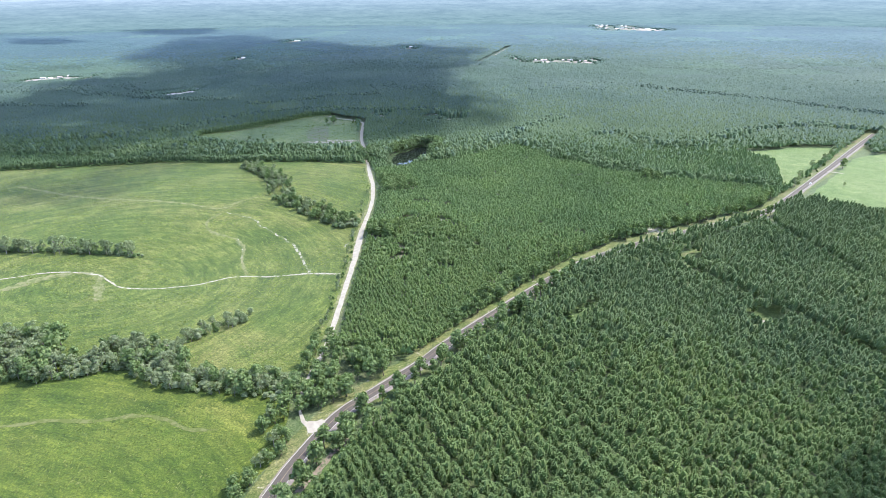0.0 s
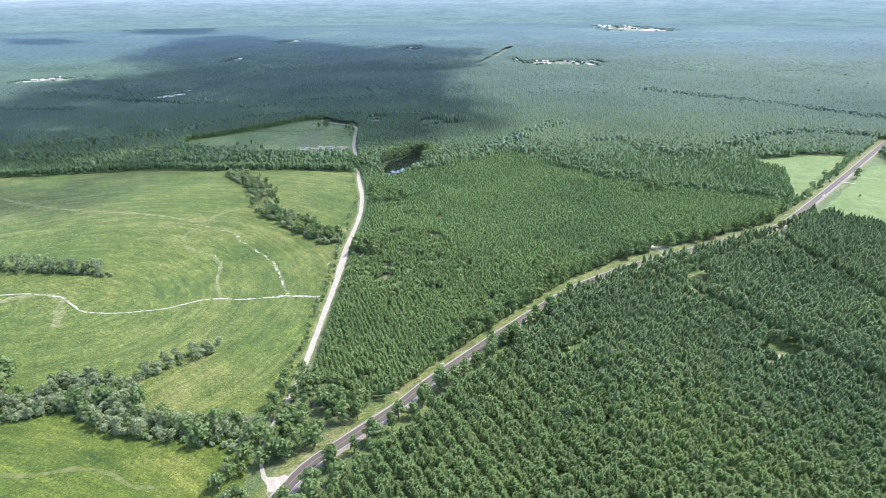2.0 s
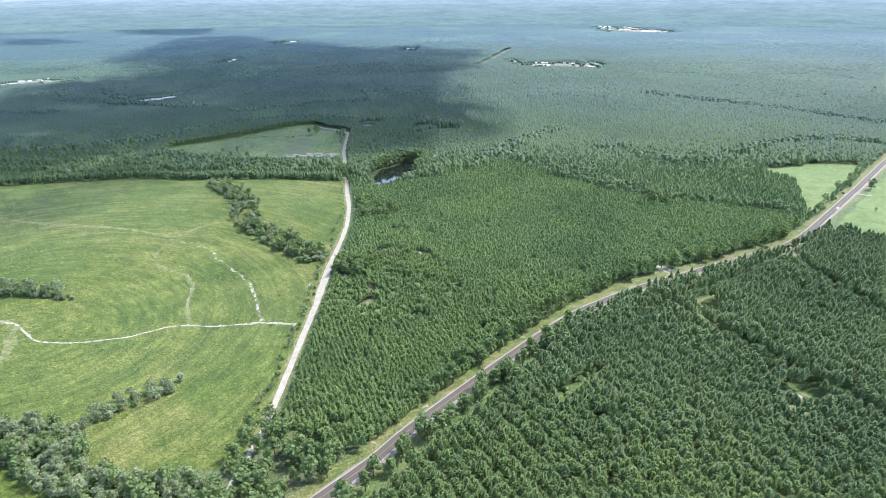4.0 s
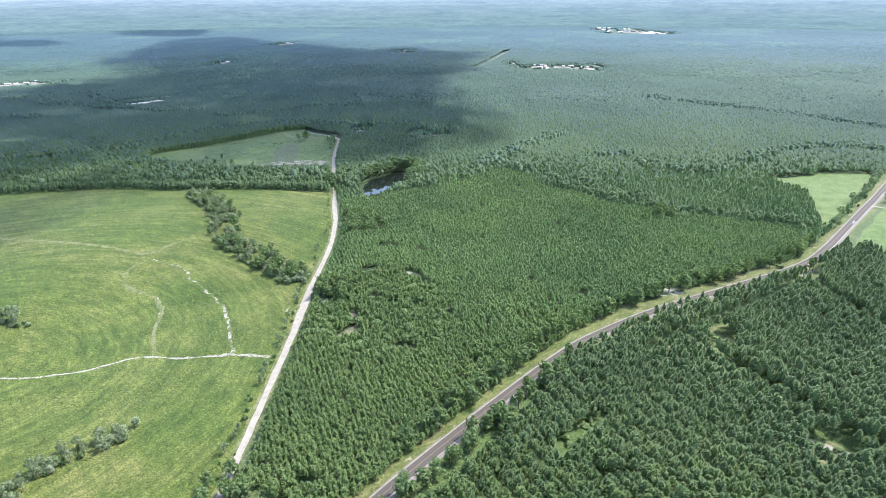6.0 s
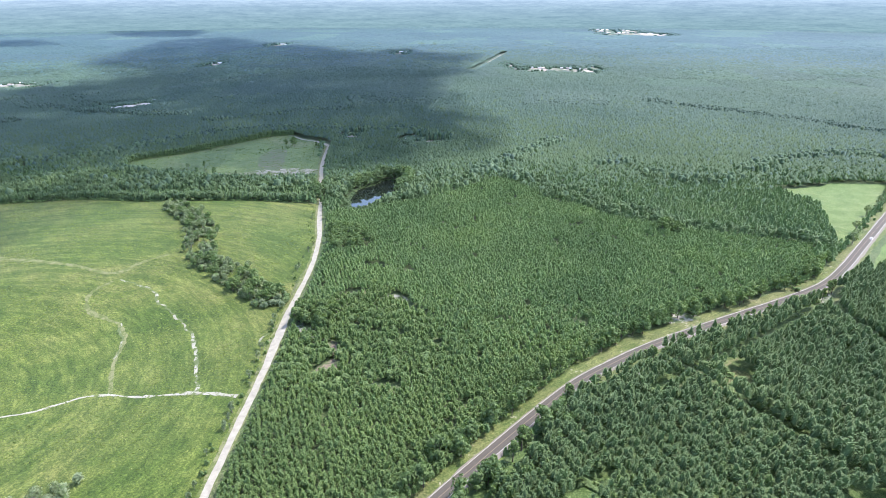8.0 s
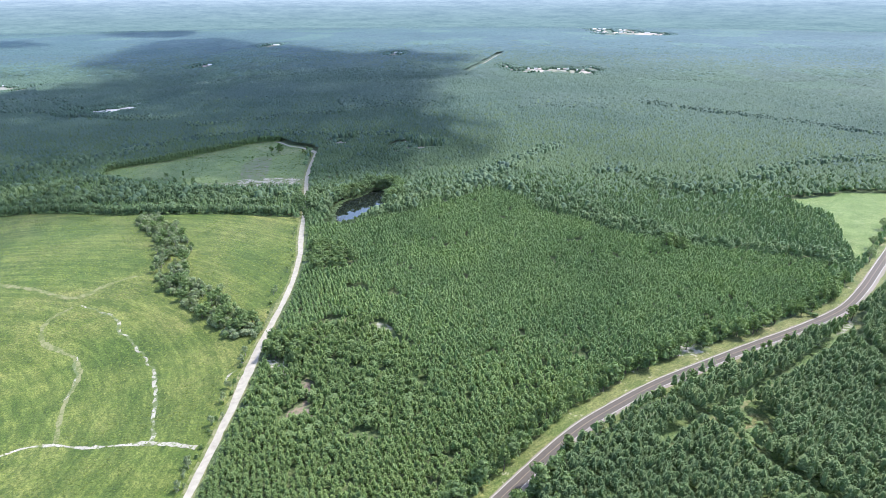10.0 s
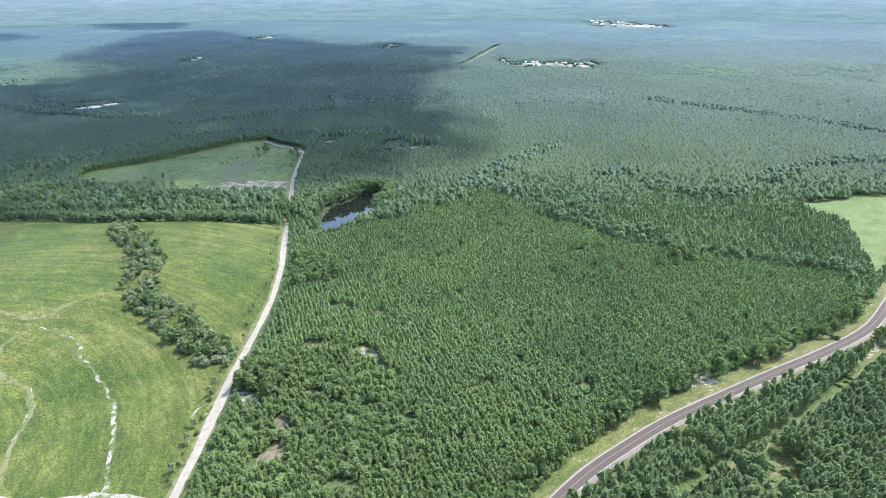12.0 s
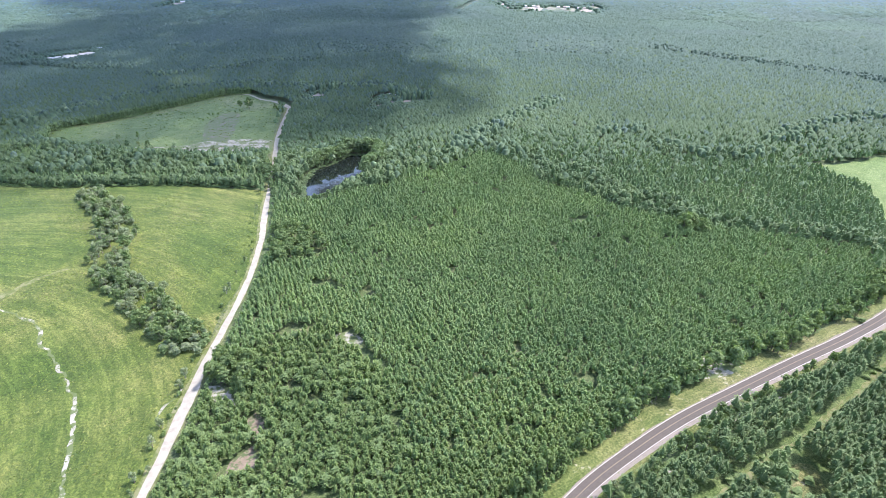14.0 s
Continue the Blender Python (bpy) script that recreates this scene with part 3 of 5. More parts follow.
for name, pts, mat, label in (
        ("meadow_track", [(-467.4, 371.9, 3), (-400, 386, 2.4), (-363.5, 400.2, 2.4), (-329.5, 416.5, 2.4), (-297.5, 417.0, 2.4), (-281, 407, 2.4), (-265.6, 397.5, 2.5), (-241.6, 399, 2.6), (-225.5, 404.6, 2.8), (-213.1, 409.5, 2.8), (-202.6, 417.2, 2.8), (-191.9, 425.3, 2.6), (-179.5, 427.5, 2.6), (-160.9, 425.2, 2.6), (-144.8, 426, 2.6), (-131.8, 426.7, 2.8), (-118.1, 425.7, 3.2), (-100.2, 422.4, 5)],
         M_FARM_TRACK, "sandy farm track winding over the meadow"),
        ("meadow_track", [(-246.4, 566.7, 2.4), (-229, 559.2, 2.4), (-213.3, 550, 2.8), (-198.3, 533, 3.4), (-187.7, 523.3, 3), (-169.6, 506.2, 2.8), (-157.2, 491.6, 2.6), (-147.7, 474.2, 2.6), (-140.5, 457.7, 2.4), (-131.8, 441.9, 2.4), (-126, 429, 2.2)], M_TRACK, "broken sandy track curving through the meadow"),
        ("meadow_track", [(-216.2, 507.6, 4), (-207.3, 495.6, 5), (-201.2, 485.7, 4), (-196.2, 466.3, 3), (-190, 450.8, 3), (-178.5, 429.1, 3)], M_FAINT, "faint sandy track in the meadow"),
        ("meadow_track", [(-251.5, 563.4, 4), (-258, 543.5, 4), (-247.7, 522.2, 4), (-232.4, 513.5, 4), (-217, 507.4, 4)], M_FAINT, "faint sandy track in the meadow"),
        ("meadow_track", [(-520, 640, 6), (-430, 605, 6), (-366.3, 595.3, 6), (-335, 592.5, 6), (-297.5, 586.5, 5), (-258.4, 575.9, 5), (-245.4, 596.1, 5), (-229.3, 613.4, 5)], M_FAINT, "faint worn grass track in the meadow"),
        ("meadow_track", [(-409.8, 333.6, 12), (-362.9, 366.4, 12), (-326.8, 409.4, 9), (-300.0, 418.3, 7), (-285.9, 402.5, 7), (-270.6, 374.0, 9)], M_FAINT, "faint dry track in the meadow"),
        ("meadow_track", [(-326.1, 218.9, 3), (-236.6, 231.6, 3.4), (-215.9, 236.8, 3.4), (-192.2, 237.0, 3.2), (-171.5, 242.1, 3.2), (-155.6, 240.3, 3), (-139.8, 232.5, 3), (-123.9, 232.6, 2.5)], M_WORN, "faint straw coloured track in the meadow"),
        ("meadow_track", [(-216, 507, 1.4), (-212, 501, 2.2), (-207.3, 494.6, 2.4), (-203, 488, 1.8), (-200, 478, 1.3), (-196.2, 466.3, 1.2)], M_TRACK, "broken white sand showing along a faint track"),
        ("meadow_track", [(-107, 475.7, 1), (-106.5, 485.8, 1.8), (-103, 490.4, 2), (-102.5, 498.9, 1.2)], M_TRACK, "ragged sandy debris beside the dirt road"),
        ("meadow_track", [(-424, 925, 3), (-382, 946, 3.5), (-339, 986, 3.5), (-307, 1018, 3), (-283, 1046, 2.5)], M_FAINT, "faint pale track over the cleared field"),
        ("meadow_track", [(-340, 852, 2), (-300, 858, 3), (-262, 861, 3.5), (-240, 868, 2.5)], M_TRACK, "thin broken line of bare sand in the cleared field"),
        ("meadow_track", [(-236, 862, 3), (-215, 872, 4), (-192, 868, 4), (-170, 873, 3.5)], M_SAND, "strip of bright bare sand in the cleared field"),
        ("woods_track", [(182, 354, 2.5), (190, 353, 4.5), (198, 348, 5), (206, 341, 4.5), (216, 333, 3)], M_SAND, "pale sandy lane through an opening in the pine stand"),
        ("woods_track", [(128, 421, 2.5), (151, 438, 4), (168, 449, 4.5), (205, 472, 5), (240, 497, 5), (266, 518, 5), (300, 548, 4)], M_FAINT, "grassy lane between the pine stands"),
        ("woods_track", [(118, 438, 2), (146, 459, 2.5), (168, 475, 3.5), (184, 484, 4), (202, 495, 3), (222, 506, 2)], M_TRACK, "strip of pale bare ground and debris behind the roadside trees"),
        ("woods_track", [(-79.1, 179.2, 3), (-66.2, 207.3, 4.5), (-61.2, 219.3, 5), (-51.3, 235.3, 5.5), (-37.4, 251.4, 4), (-15, 281, 3.5), (8, 312, 3)], M_CLAY, "reddish bare strip beside the pine stand")):
    track_z += 0.006
    line = curve_through(pts, 2.5)
    sway = 2.4 * (lattice(line[:, 0], line[:, 1], 5, 93) - 0.5)[:, None] if mat is M_TRACK else 0
    line[:, :2] += sway
    line[:, 2] *= (0.72 if mat in (M_TRACK, M_FARM_TRACK) else 0.8) * (0.45 + 1.1 * lattice(line[:, 0], line[:, 1], 7, 91))
    tagged(ribbon(name, line, track_z + (0.06 if mat in (M_TRACK, M_FARM_TRACK) else 0), mat, 0, None, 0.22), label, "farm track", kind="structure")
patch_z = 0.042
for name, poly, mat, label in (
        ("bare_patch", [(-257.5, 850.6), (-238.1, 877.0), (-203, 886.2), (-164.7, 884.6), (-157.7, 861.0), (-197.9, 838.7), (-239.9, 841.3)], M_BARE_SAND, "bare pale sand patch in the cleared field"),
        ("burnt_patch", [(-240, 884), (-258, 940), (-254, 985), (-236, 992), (-222, 945), (-212, 882)], M_BURNT, "grey-brown burnt patch in the cleared field"),
        ("bare_patch", CLEARINGS[0], M_CLAY, "bare brown clearing among scrub"), ("bare_patch", CLEARINGS[1], M_FAINT, "pale grassy opening among pines"),
        ("bare_patch", CLEARINGS[2], M_TRACK, "pale sandy opening among pines"), ("bare_patch", CLEARINGS[3], M_TRACK, "pale sandy opening beside the dirt road"),
        ("bare_patch", CLEARINGS[4], M_CLAY, "bare brown opening among scrub"), ("bare_patch", CLEARINGS[5], M_TRACK, "sandy pull-off beside the highway"),
        ("bare_patch", CLEARINGS[6], M_FAINT, "pale grassy opening in the pine stand"), ("bare_patch", CLEARINGS[7], M_LANE, "grassy opening between pine rows"), ("bare_patch", CLEARINGS[8], M_VERGE, "sunny grassy opening in the pine stand"), ("bare_patch", CLEARINGS[9], M_TRACK, "sandy turnout at the end of a grassy lane")):
    patch_z += 0.004
    tagged(sheet(name, poly, patch_z, mat, 0.6, 5), label, "bare ground", kind="structure")
for q, (sx, sy, r) in enumerate(SITES):
    poly = [(sx + r * math.cos(a) * rng.uniform(0.6, 1.2), sy + (r * 0.8 + 0.014 * sy) * math.sin(a) * rng.uniform(0.6, 1.2) - 0.2 * r - 0.008 * sy) for a in np.linspace(0, 6.28, 9, endpoint=False)]
    tagged(sheet("cleared_yard", poly, 0.6 + 0.02 * q if sy > 1140 else 0.05 + 0.002 * q, M_SUNLIT_SAND if q < 3 else M_SAND if q % 3 == 0 else M_YARD, 1.0, 8), "pale cleared sandy yard in the woods", "bare ground", kind="structure")
tagged(ribbon("farm_lane", curve_through([(-628, 1425, 8), (-637, 1388, 9), (-667, 1364, 8), (-692, 1355, 6)]), 1.3, M_SUNLIT_SAND, 0, None, 0.1), "white sand lane to a farm yard in the woods", "dirt road", kind="structure")

# far distance: a glowing ring painted with the last low woods and haze up to the horizon
M_DISTANCE, dt, db = nodes_of("glowing_haze_backdrop")
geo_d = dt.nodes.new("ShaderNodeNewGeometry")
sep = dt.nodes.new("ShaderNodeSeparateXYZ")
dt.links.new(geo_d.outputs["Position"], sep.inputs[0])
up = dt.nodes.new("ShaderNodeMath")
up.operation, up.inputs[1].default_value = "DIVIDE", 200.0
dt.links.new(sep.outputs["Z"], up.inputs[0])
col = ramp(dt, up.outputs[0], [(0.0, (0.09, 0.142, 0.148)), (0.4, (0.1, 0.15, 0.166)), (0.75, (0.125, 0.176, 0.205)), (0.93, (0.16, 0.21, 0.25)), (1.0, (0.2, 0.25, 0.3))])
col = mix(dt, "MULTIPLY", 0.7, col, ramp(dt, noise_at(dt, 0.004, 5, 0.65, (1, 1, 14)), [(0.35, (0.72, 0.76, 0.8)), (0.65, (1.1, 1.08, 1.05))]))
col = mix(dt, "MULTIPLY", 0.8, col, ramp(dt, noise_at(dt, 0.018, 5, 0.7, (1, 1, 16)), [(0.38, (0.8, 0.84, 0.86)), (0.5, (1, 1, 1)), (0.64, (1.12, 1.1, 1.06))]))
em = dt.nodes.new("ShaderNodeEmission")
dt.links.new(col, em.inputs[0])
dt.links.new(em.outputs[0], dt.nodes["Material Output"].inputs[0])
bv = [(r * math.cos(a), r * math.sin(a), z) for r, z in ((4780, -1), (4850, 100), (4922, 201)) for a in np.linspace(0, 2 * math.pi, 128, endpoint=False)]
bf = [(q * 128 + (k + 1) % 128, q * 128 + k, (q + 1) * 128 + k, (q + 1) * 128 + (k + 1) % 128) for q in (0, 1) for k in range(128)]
tagged(new("backdrop", mesh_of("backdrop", bv, bf, M_DISTANCE, True)), "glowing backdrop painted as hazy blue wooded distance along the horizon", "backdrop", kind="structure")

# ---- woods ----


def crown_shape(seed, rings, k, ragged):
    """A crown of unit height and radius: rings of (height, radius) with branch tips in and out, closed by a leader."""
    r = np.random.default_rng(seed)
    v, f = [], []
    for q, (z, rad) in enumerate(rings):
        a = (np.arange(k) + r.uniform(-0.3, 0.3, k) + 0.5 * (q % 2)) * 2 * math.pi / k
        tip = np.where(np.arange(k) % 2 == q % 2, 1 + ragged, 1 - ragged) * r.uniform(1 - ragged * 0.7, 1 + ragged * 0.7, k)
        v += list(np.column_stack([np.cos(a) * rad * tip, np.sin(a) * rad * tip, z + r.uniform(-0.07, 0.07, k)]))
    v.append((r.uniform(-0.12, 0.12), r.uniform(-0.12, 0.12), 1.0))
    for q in range(len(rings) - 1):
        for i in range(k):
            a, b = q * k + i, q * k + (i + 1) % k
            f += [(a, b, b + k), (a, b + k, a + k)]
    top = len(v) - 1
    f += [(top - k + i, top - k + (i + 1) % k, top) for i in range(k)]
    return np.array(v), np.array(f)


def needled_crown(seed, rings, k, ragged, profile, tufts, size, thick=0.3):
    """A crown of unit height and radius: an uneven core and sprays of needles or leaves that stand off it; profile of (height, radius)."""
    r = np.random.default_rng(seed + 5000)
    v, f = crown_shape(seed, rings, k, ragged)
    v, f, base = [v], [f], len(v)
    zs, rs = zip(*profile)
    z = zs[0] + (zs[-1] - zs[0]) * (np.arange(tufts) + r.random(tufts)) / tufts
    a = np.arange(tufts) * 2.39996 + r.normal(0, 0.35, tufts)
    rad = np.interp(z, zs, rs) * r.uniform(0.75, 1.1, tufts)
    for q in range(tufts):
        out, side = np.array((math.cos(a[q]), math.sin(a[q]), 0)), np.array((-math.sin(a[q]), math.cos(a[q]), 0))
        lift, s = r.uniform(-0.1, 0.7), size * r.uniform(0.7, 1.35)
        tip = out * math.cos(lift) + np.array((0, 0, thick)) * math.sin(lift)
        p = out * rad[q] + (0, 0, z[q])
        v.append(np.array([p + tip * s, p - tip * s * 0.5 + side * s * r.uniform(0.5, 0.9), p - tip * s * 0.5 - side * s * r.uniform(0.5, 0.9)]))
        f.append(np.array([(0, 1, 2)]) + base)
        base += 3
    return np.vstack(v), np.vstack(f)


# crowns from the fullest to the plainest
CONE = [(0.4, 0.9), (0.52, 1.0), (0.72, 0.84), (0.88, 0.54), (1.0, 0.1)]
DOME = [(0.25, 0.8), (0.5, 1.02), (0.75, 0.88), (0.9, 0.58), (1.0, 0.15)]
PINE_FINE = [needled_crown(s, [(0.44, 0.8), (0.78, 0.6)], 5, 0.28, CONE, 20, 0.36) for s in range(20)]
PINE_BUSHY = [needled_crown(320 + s, [(0.58, 0.75), (0.84, 0.52)], 5, 0.3, [(0.56, 0.85), (0.68, 1.02), (0.82, 0.86), (0.92, 0.56), (1.0, 0.12)], 40, 0.235, 0.14) for s in range(24)]
PINE_SMALL = [needled_crown(30 + s, [(0.44, 0.88), (0.78, 0.64)], 5, 0.28, CONE, 10, 0.42) for s in range(20)]
ROUND_FINE = [needled_crown(60 + s, [(0.3, 0.85), (0.78, 0.75)], 6, 0.22, DOME, 28, 0.38) for s in range(16)]
PINE_MID = [crown_shape(100 + s, [(0.3, 1.0), (0.66, 0.7)], 5, 0.25) for s in range(8)]
ROUND_MID = [crown_shape(150 + s, [(0.35, 1.1), (0.78, 0.85)], 5, 0.25) for s in range(8)]
PINE_LIGHT = [needled_crown(90 + s, [(0.5, 1.0)], 6, 0.25, CONE, 6, 0.46) for s in range(16)]
ROUND_LIGHT = [needled_crown(110 + s, [(0.4, 0.95), (0.8, 0.72)], 6, 0.22, DOME, 16, 0.42) for s in range(16)]
SPIRE = [crown_shape(200 + s, [(0.6, 1.1)], 5, 0.25) for s in range(16)]
SPIRE_LOW = [crown_shape(215 + s, [(0.6, 1.15)], 5, 0.25) for s in range(16)]
CAP = [crown_shape(230 + s, [(0.68, 1.25)], 5, 0.2) for s in range(12)]
CAP_FLAT = [crown_shape(245 + s, [(0.72, 1.35)], 5, 0.15) for s in range(12)]
KNOLL = [crown_shape(260 + s, [(0.5, 1.05), (0.83, 0.75)], 6, 0.25) for s in range(12)]
DOME_LOW = [crown_shape(290 + s, [(0.62, 1.15)], 5, 0.2) for s in range(12)]
SKIRT = [crown_shape(310 + s, [(0.03, 1.0), (0.62, 1.05)], 5, 0.2) for s in range(12)]
TUFT = [crown_shape(275 + s, [(0.0, 1.0)], 4, 0.35) for s in range(12)]


def scatter(x0, x1, y0, y1, across, along, way=(0, 1), jitter=0.2, gap_rows=0, gap=0.0):
    """Planting points in rows that run along way, with a wider lane after every gap_rows rows."""
    way = np.array(way, float) / np.hypot(*way)
    cx, cy = (x0 + x1) / 2, (y0 + y1) / 2
    half = np.hypot(x1 - x0, y1 - y0) / 2
    n, m = int(half / across) + 1, int(half / along) + 1
    i, j = np.meshgrid(np.arange(-n, n + 1), np.arange(-m, m + 1), indexing="ij")
    u = i * across + (np.floor(i / gap_rows) * gap if gap_rows else 0)
    v = (j + 0.5 * (i % 2)) * along
    u = u + rng.normal(0, jitter * across * 0.6, u.shape)
    v = v + rng.normal(0, jitter * along * 1.2, v.shape)
    x, y = (cx + u * way[1] + v * way[0]).ravel(), (cy - u * way[0] + v * way[1]).ravel()
    k = (x > x0) & (x < x1) & (y > y0) & (y < y1)
    return x[k], y[k]


def wood(name, x, y, height, radius, shapes, mat, label, category="woods", smooth=False):
    """One stand: every crown is its own closed shape, all in one mesh."""
    vs, fs, base = [], [], 0
    pick = rng.integers(0, len(shapes), len(x))
    for s, (v, f) in enumerate(shapes):
        k = np.where(pick == s)[0]
        if not len(k):
            continue
        a = rng.uniform(0, 2 * math.pi, len(k))[:, None]
        rx, ry = v[None, :, 0] * np.cos(a) - v[None, :, 1] * np.sin(a), v[None, :, 0] * np.sin(a) + v[None, :, 1] * np.cos(a)
        r = radius[k][:, None]
        w = np.stack([x[k][:, None] + rx * r, y[k][:, None] + ry * r, v[None, :, 2] * height[k][:, None] + terrain(x[k], y[k])[:, None]], 2)
        vs.append(w.reshape(-1, 3))
        fs.append((f[None] + base + np.arange(len(k))[:, None, None] * len(v)).reshape(-1, 3))
        base += len(k) * len(v)
    ob = new(name, mesh_of(name, np.vstack(vs), np.vstack(fs), mat, smooth))
    return tagged(ob, label, category, kind="stuff")


# young planted pines between the sand road and the highway
x, y = scatter(-120, 340, 285, 850, 2.7, 1.8, (-0.38, 1), 0.3)
k = inside(YOUNG, x, y) & ~open_ground(x, y) & ~inside(SCRUBBY, x, y) & ~inside(CLUMP, x, y) & ~inside(TRIANGLE, x, y)
k &= (rng.random(len(x)) > 0.05) & (lattice(x, y, 9, 3) > 0.12)
x, y = x[k], y[k]
drift = lattice(x, y, 40, 5)
h = (5.3 + 1.8 * drift) * rng.normal(1, 0.12, len(x))
to_road, _ = near_line(SAND_ROAD, x, y, 14)
h = h * np.clip((to_road - 2) / 8, 0.5, 1)
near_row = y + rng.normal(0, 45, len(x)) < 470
# rows farther off take the bluer, haze-tinted needles
for k, shapes, mat in ((near_row, PINE_FINE, M_YOUNG_PINE), (~near_row, PINE_SMALL, M_YOUNG_PINE_HAZED)):
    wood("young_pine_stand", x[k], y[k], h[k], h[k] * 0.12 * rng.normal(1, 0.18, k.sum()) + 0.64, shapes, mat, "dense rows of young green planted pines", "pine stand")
# uneven scrub at the bend of the sand road
x, y = scatter(-92, 25, 410, 570, 2.9, 2.1, (-0.38, 1), 0.45)
k = inside(SCRUBBY, x, y) & ~open_ground(x, y) & (lattice(x, y, 11, 9) > 0.16)
x, y = x[k], y[k]
to_road, _ = near_line(SAND_ROAD, x, y, 14)
h = rng.uniform(4.4, 8.2, len(x)) * np.clip((to_road - 2) / 8, 0.5, 1)
low = rng.random(len(x)) < 0.14
wood("scrub", x[low], y[low], h[low] * 0.75, h[low] * 0.3 + 0.3, ROUND_FINE, M_SCRUB, "uneven light green scrub between young pines", "scrub")
wood("scattered_pines", x[~low], y[~low], h[~low], h[~low] * 0.13 + 0.64, PINE_FINE, M_YOUNG_PINE, "scattered uneven pines above low scrub", "pine stand")
EAST_LANE = curve_through([(292, 546, 0), (280, 518, 0), (281, 490, 0), (288, 460, 0), (293, 418, 0), (300, 370, 0)])
# thinned pine stand south-east of the highway
x, y = scatter(-110, 480, 150, 600, 3.1, 2.5, (-0.58, 1), 0.22, 3, 1.9)
dist, side = near_line(HIGHWAY, x, y, 400)
k = (side < 0) & (dist > np.interp(x, [40, 90], [23, 11])) & ~open_ground(x, y) & in_sight(x, y) & (lattice(x, y, 16, 21) > 0.07) & (rng.random(len(x)) > 0.05)
track, _ = near_line(curve_through([(128, 421, 0), (151, 438, 0), (205, 472, 0), (266, 518, 0), (300, 548, 0)]), x, y, 20)
debris, _ = near_line(curve_through([(-66, 206, 0), (-52, 232, 0), (60, 385, 0), (118, 438, 0), (184, 484, 0), (222, 506, 0), (300, 552, 0)]), x, y, 20)
k &= (track > 3.2) & (debris > np.where(x < -30, 4.0, np.where(x < 100, 1.0, 2.2)))
lane = np.abs((x - 174) * 0.85 + (y - 410) * 0.53)
east, _ = near_line(EAST_LANE, x, y, 20)
k &= (lane > 3.2) & (east > 4.0)
x, y = x[k], y[k]
tall = 10.5 + 3 * lattice(x, y, 60, 23) + np.where((x - 174) * 0.85 + (y - 410) * 0.53 > 0, 2.0, 0)
h = tall * rng.normal(1, 0.1, len(x))
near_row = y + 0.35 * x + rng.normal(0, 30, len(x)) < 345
# the farther part of the stand takes the haze-tinted copy
for k, shapes, mat in ((near_row, PINE_BUSHY, M_PINE), (~near_row, PINE_BUSHY, M_PINE_HAZED)):
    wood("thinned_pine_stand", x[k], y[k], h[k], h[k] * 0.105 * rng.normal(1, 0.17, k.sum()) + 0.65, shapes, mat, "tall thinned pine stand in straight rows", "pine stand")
# low brush in the lanes between the pines
x, y = scatter(-110, 330, 170, 520, 5.5, 5.0, (-0.25, 1), 0.8)
dist, side = near_line(HIGHWAY, x, y, 400)
k = (side < 0) & (dist > 7) & in_sight(x, y) & (lattice(x, y, 22, 31) > 0.45)
wood("lane_brush", x[k], y[k], rng.uniform(1.2, 3.0, k.sum()), rng.uniform(1.2, 2.6, k.sum()), ROUND_MID, M_SCRUB, "low light green brush between the pine rows", "scrub")

for px, py, dx, dy in ((174, 410, 0.53, -0.85), (286, 470, 0.12, -0.99)):
    s = rng.uniform(-130, 130, 150)
    x, y = px + dx * s + rng.normal(0, 1.9, 150), py + dy * s + rng.normal(0, 1.9, 150)
    k = lattice(x, y, 9, 35) > 0.45
    wood("lane_brush", x[k], y[k], rng.uniform(1.2, 4.0, k.sum()), rng.uniform(0.9, 1.9, k.sum()), ROUND_LIGHT, M_SCRUB, "low brush growing in the cut lane", "scrub")
x, y = scatter(-112, -30, 712, 850, 2.6, 2.4, (0, 1), 0.6)
k = inside(POND_BANK, x, y) & ~inside(POND, x, y)
wood("pond_brush", x[k], y[k], rng.uniform(0.8, 2.0, k.sum()), rng.uniform(1.2, 2.2, k.sum()), ROUND_FINE, M_MID_LEAF, "low leafy brush on the pond bank", "brush")

# leafy edges of the woods along the fields
for line, count, reach in (([(-863.3, 664.3), (-677.4, 693.6), (-497.9, 730.8), (-442.5, 744.2), (-382.1, 755.8), (-322.2, 751.7), (-223, 758.6), (-145, 752)], 800, 4), ([(-408.6, 868.1), (-425.2, 916.7), (-378.2, 960.8), (-334, 1013.9), (-287.6, 1075.2), (-251.6, 1090)], 700, 3)):
    line = curve_through([(a, b, 0) for a, b in line], 1.0)
    i = rng.integers(0, len(line), count)
    x, y = line[i, 0] + rng.normal(0, 1.5, count), line[i, 1] + np.abs(rng.normal(0, reach, count)) - 1
    h = rng.uniform(2, 8.0, count)
    low = rng.integers(0, len(line), count)
    wood("edge_brush", line[low, 0] + rng.normal(0, 1.5, count), line[low, 1] - rng.uniform(-1.5, 3.5, count), rng.uniform(0.8, 3.2, count), rng.uniform(0.9, 2.0, count), ROUND_MID, M_SCRUB, "low brush along the edge of the woods", "brush")
    wood("edge_trees", x, y, h * 1.25, h * 0.24 + 1.1, ROUND_FINE, M_MID_LEAF if reach > 3 else M_WOOD_PINE, "leafy edge trees where the woods meet the field", "woods")

# woods behind the first stand
x, y = scatter(-110, 260, -110, 152, 4.4, 4.0, (-0.25, 1), 0.3)
dist, side = near_line(HIGHWAY, x, y, 400)
k = (side < 0) & (dist > 9)
h = 11 * rng.normal(1, 0.12, k.sum())
wood("pine_woods", x[k], y[k], h, h * 0.13 + 1.3, PINE_MID, M_PINE, "pine woods south of the first rows", "woods")

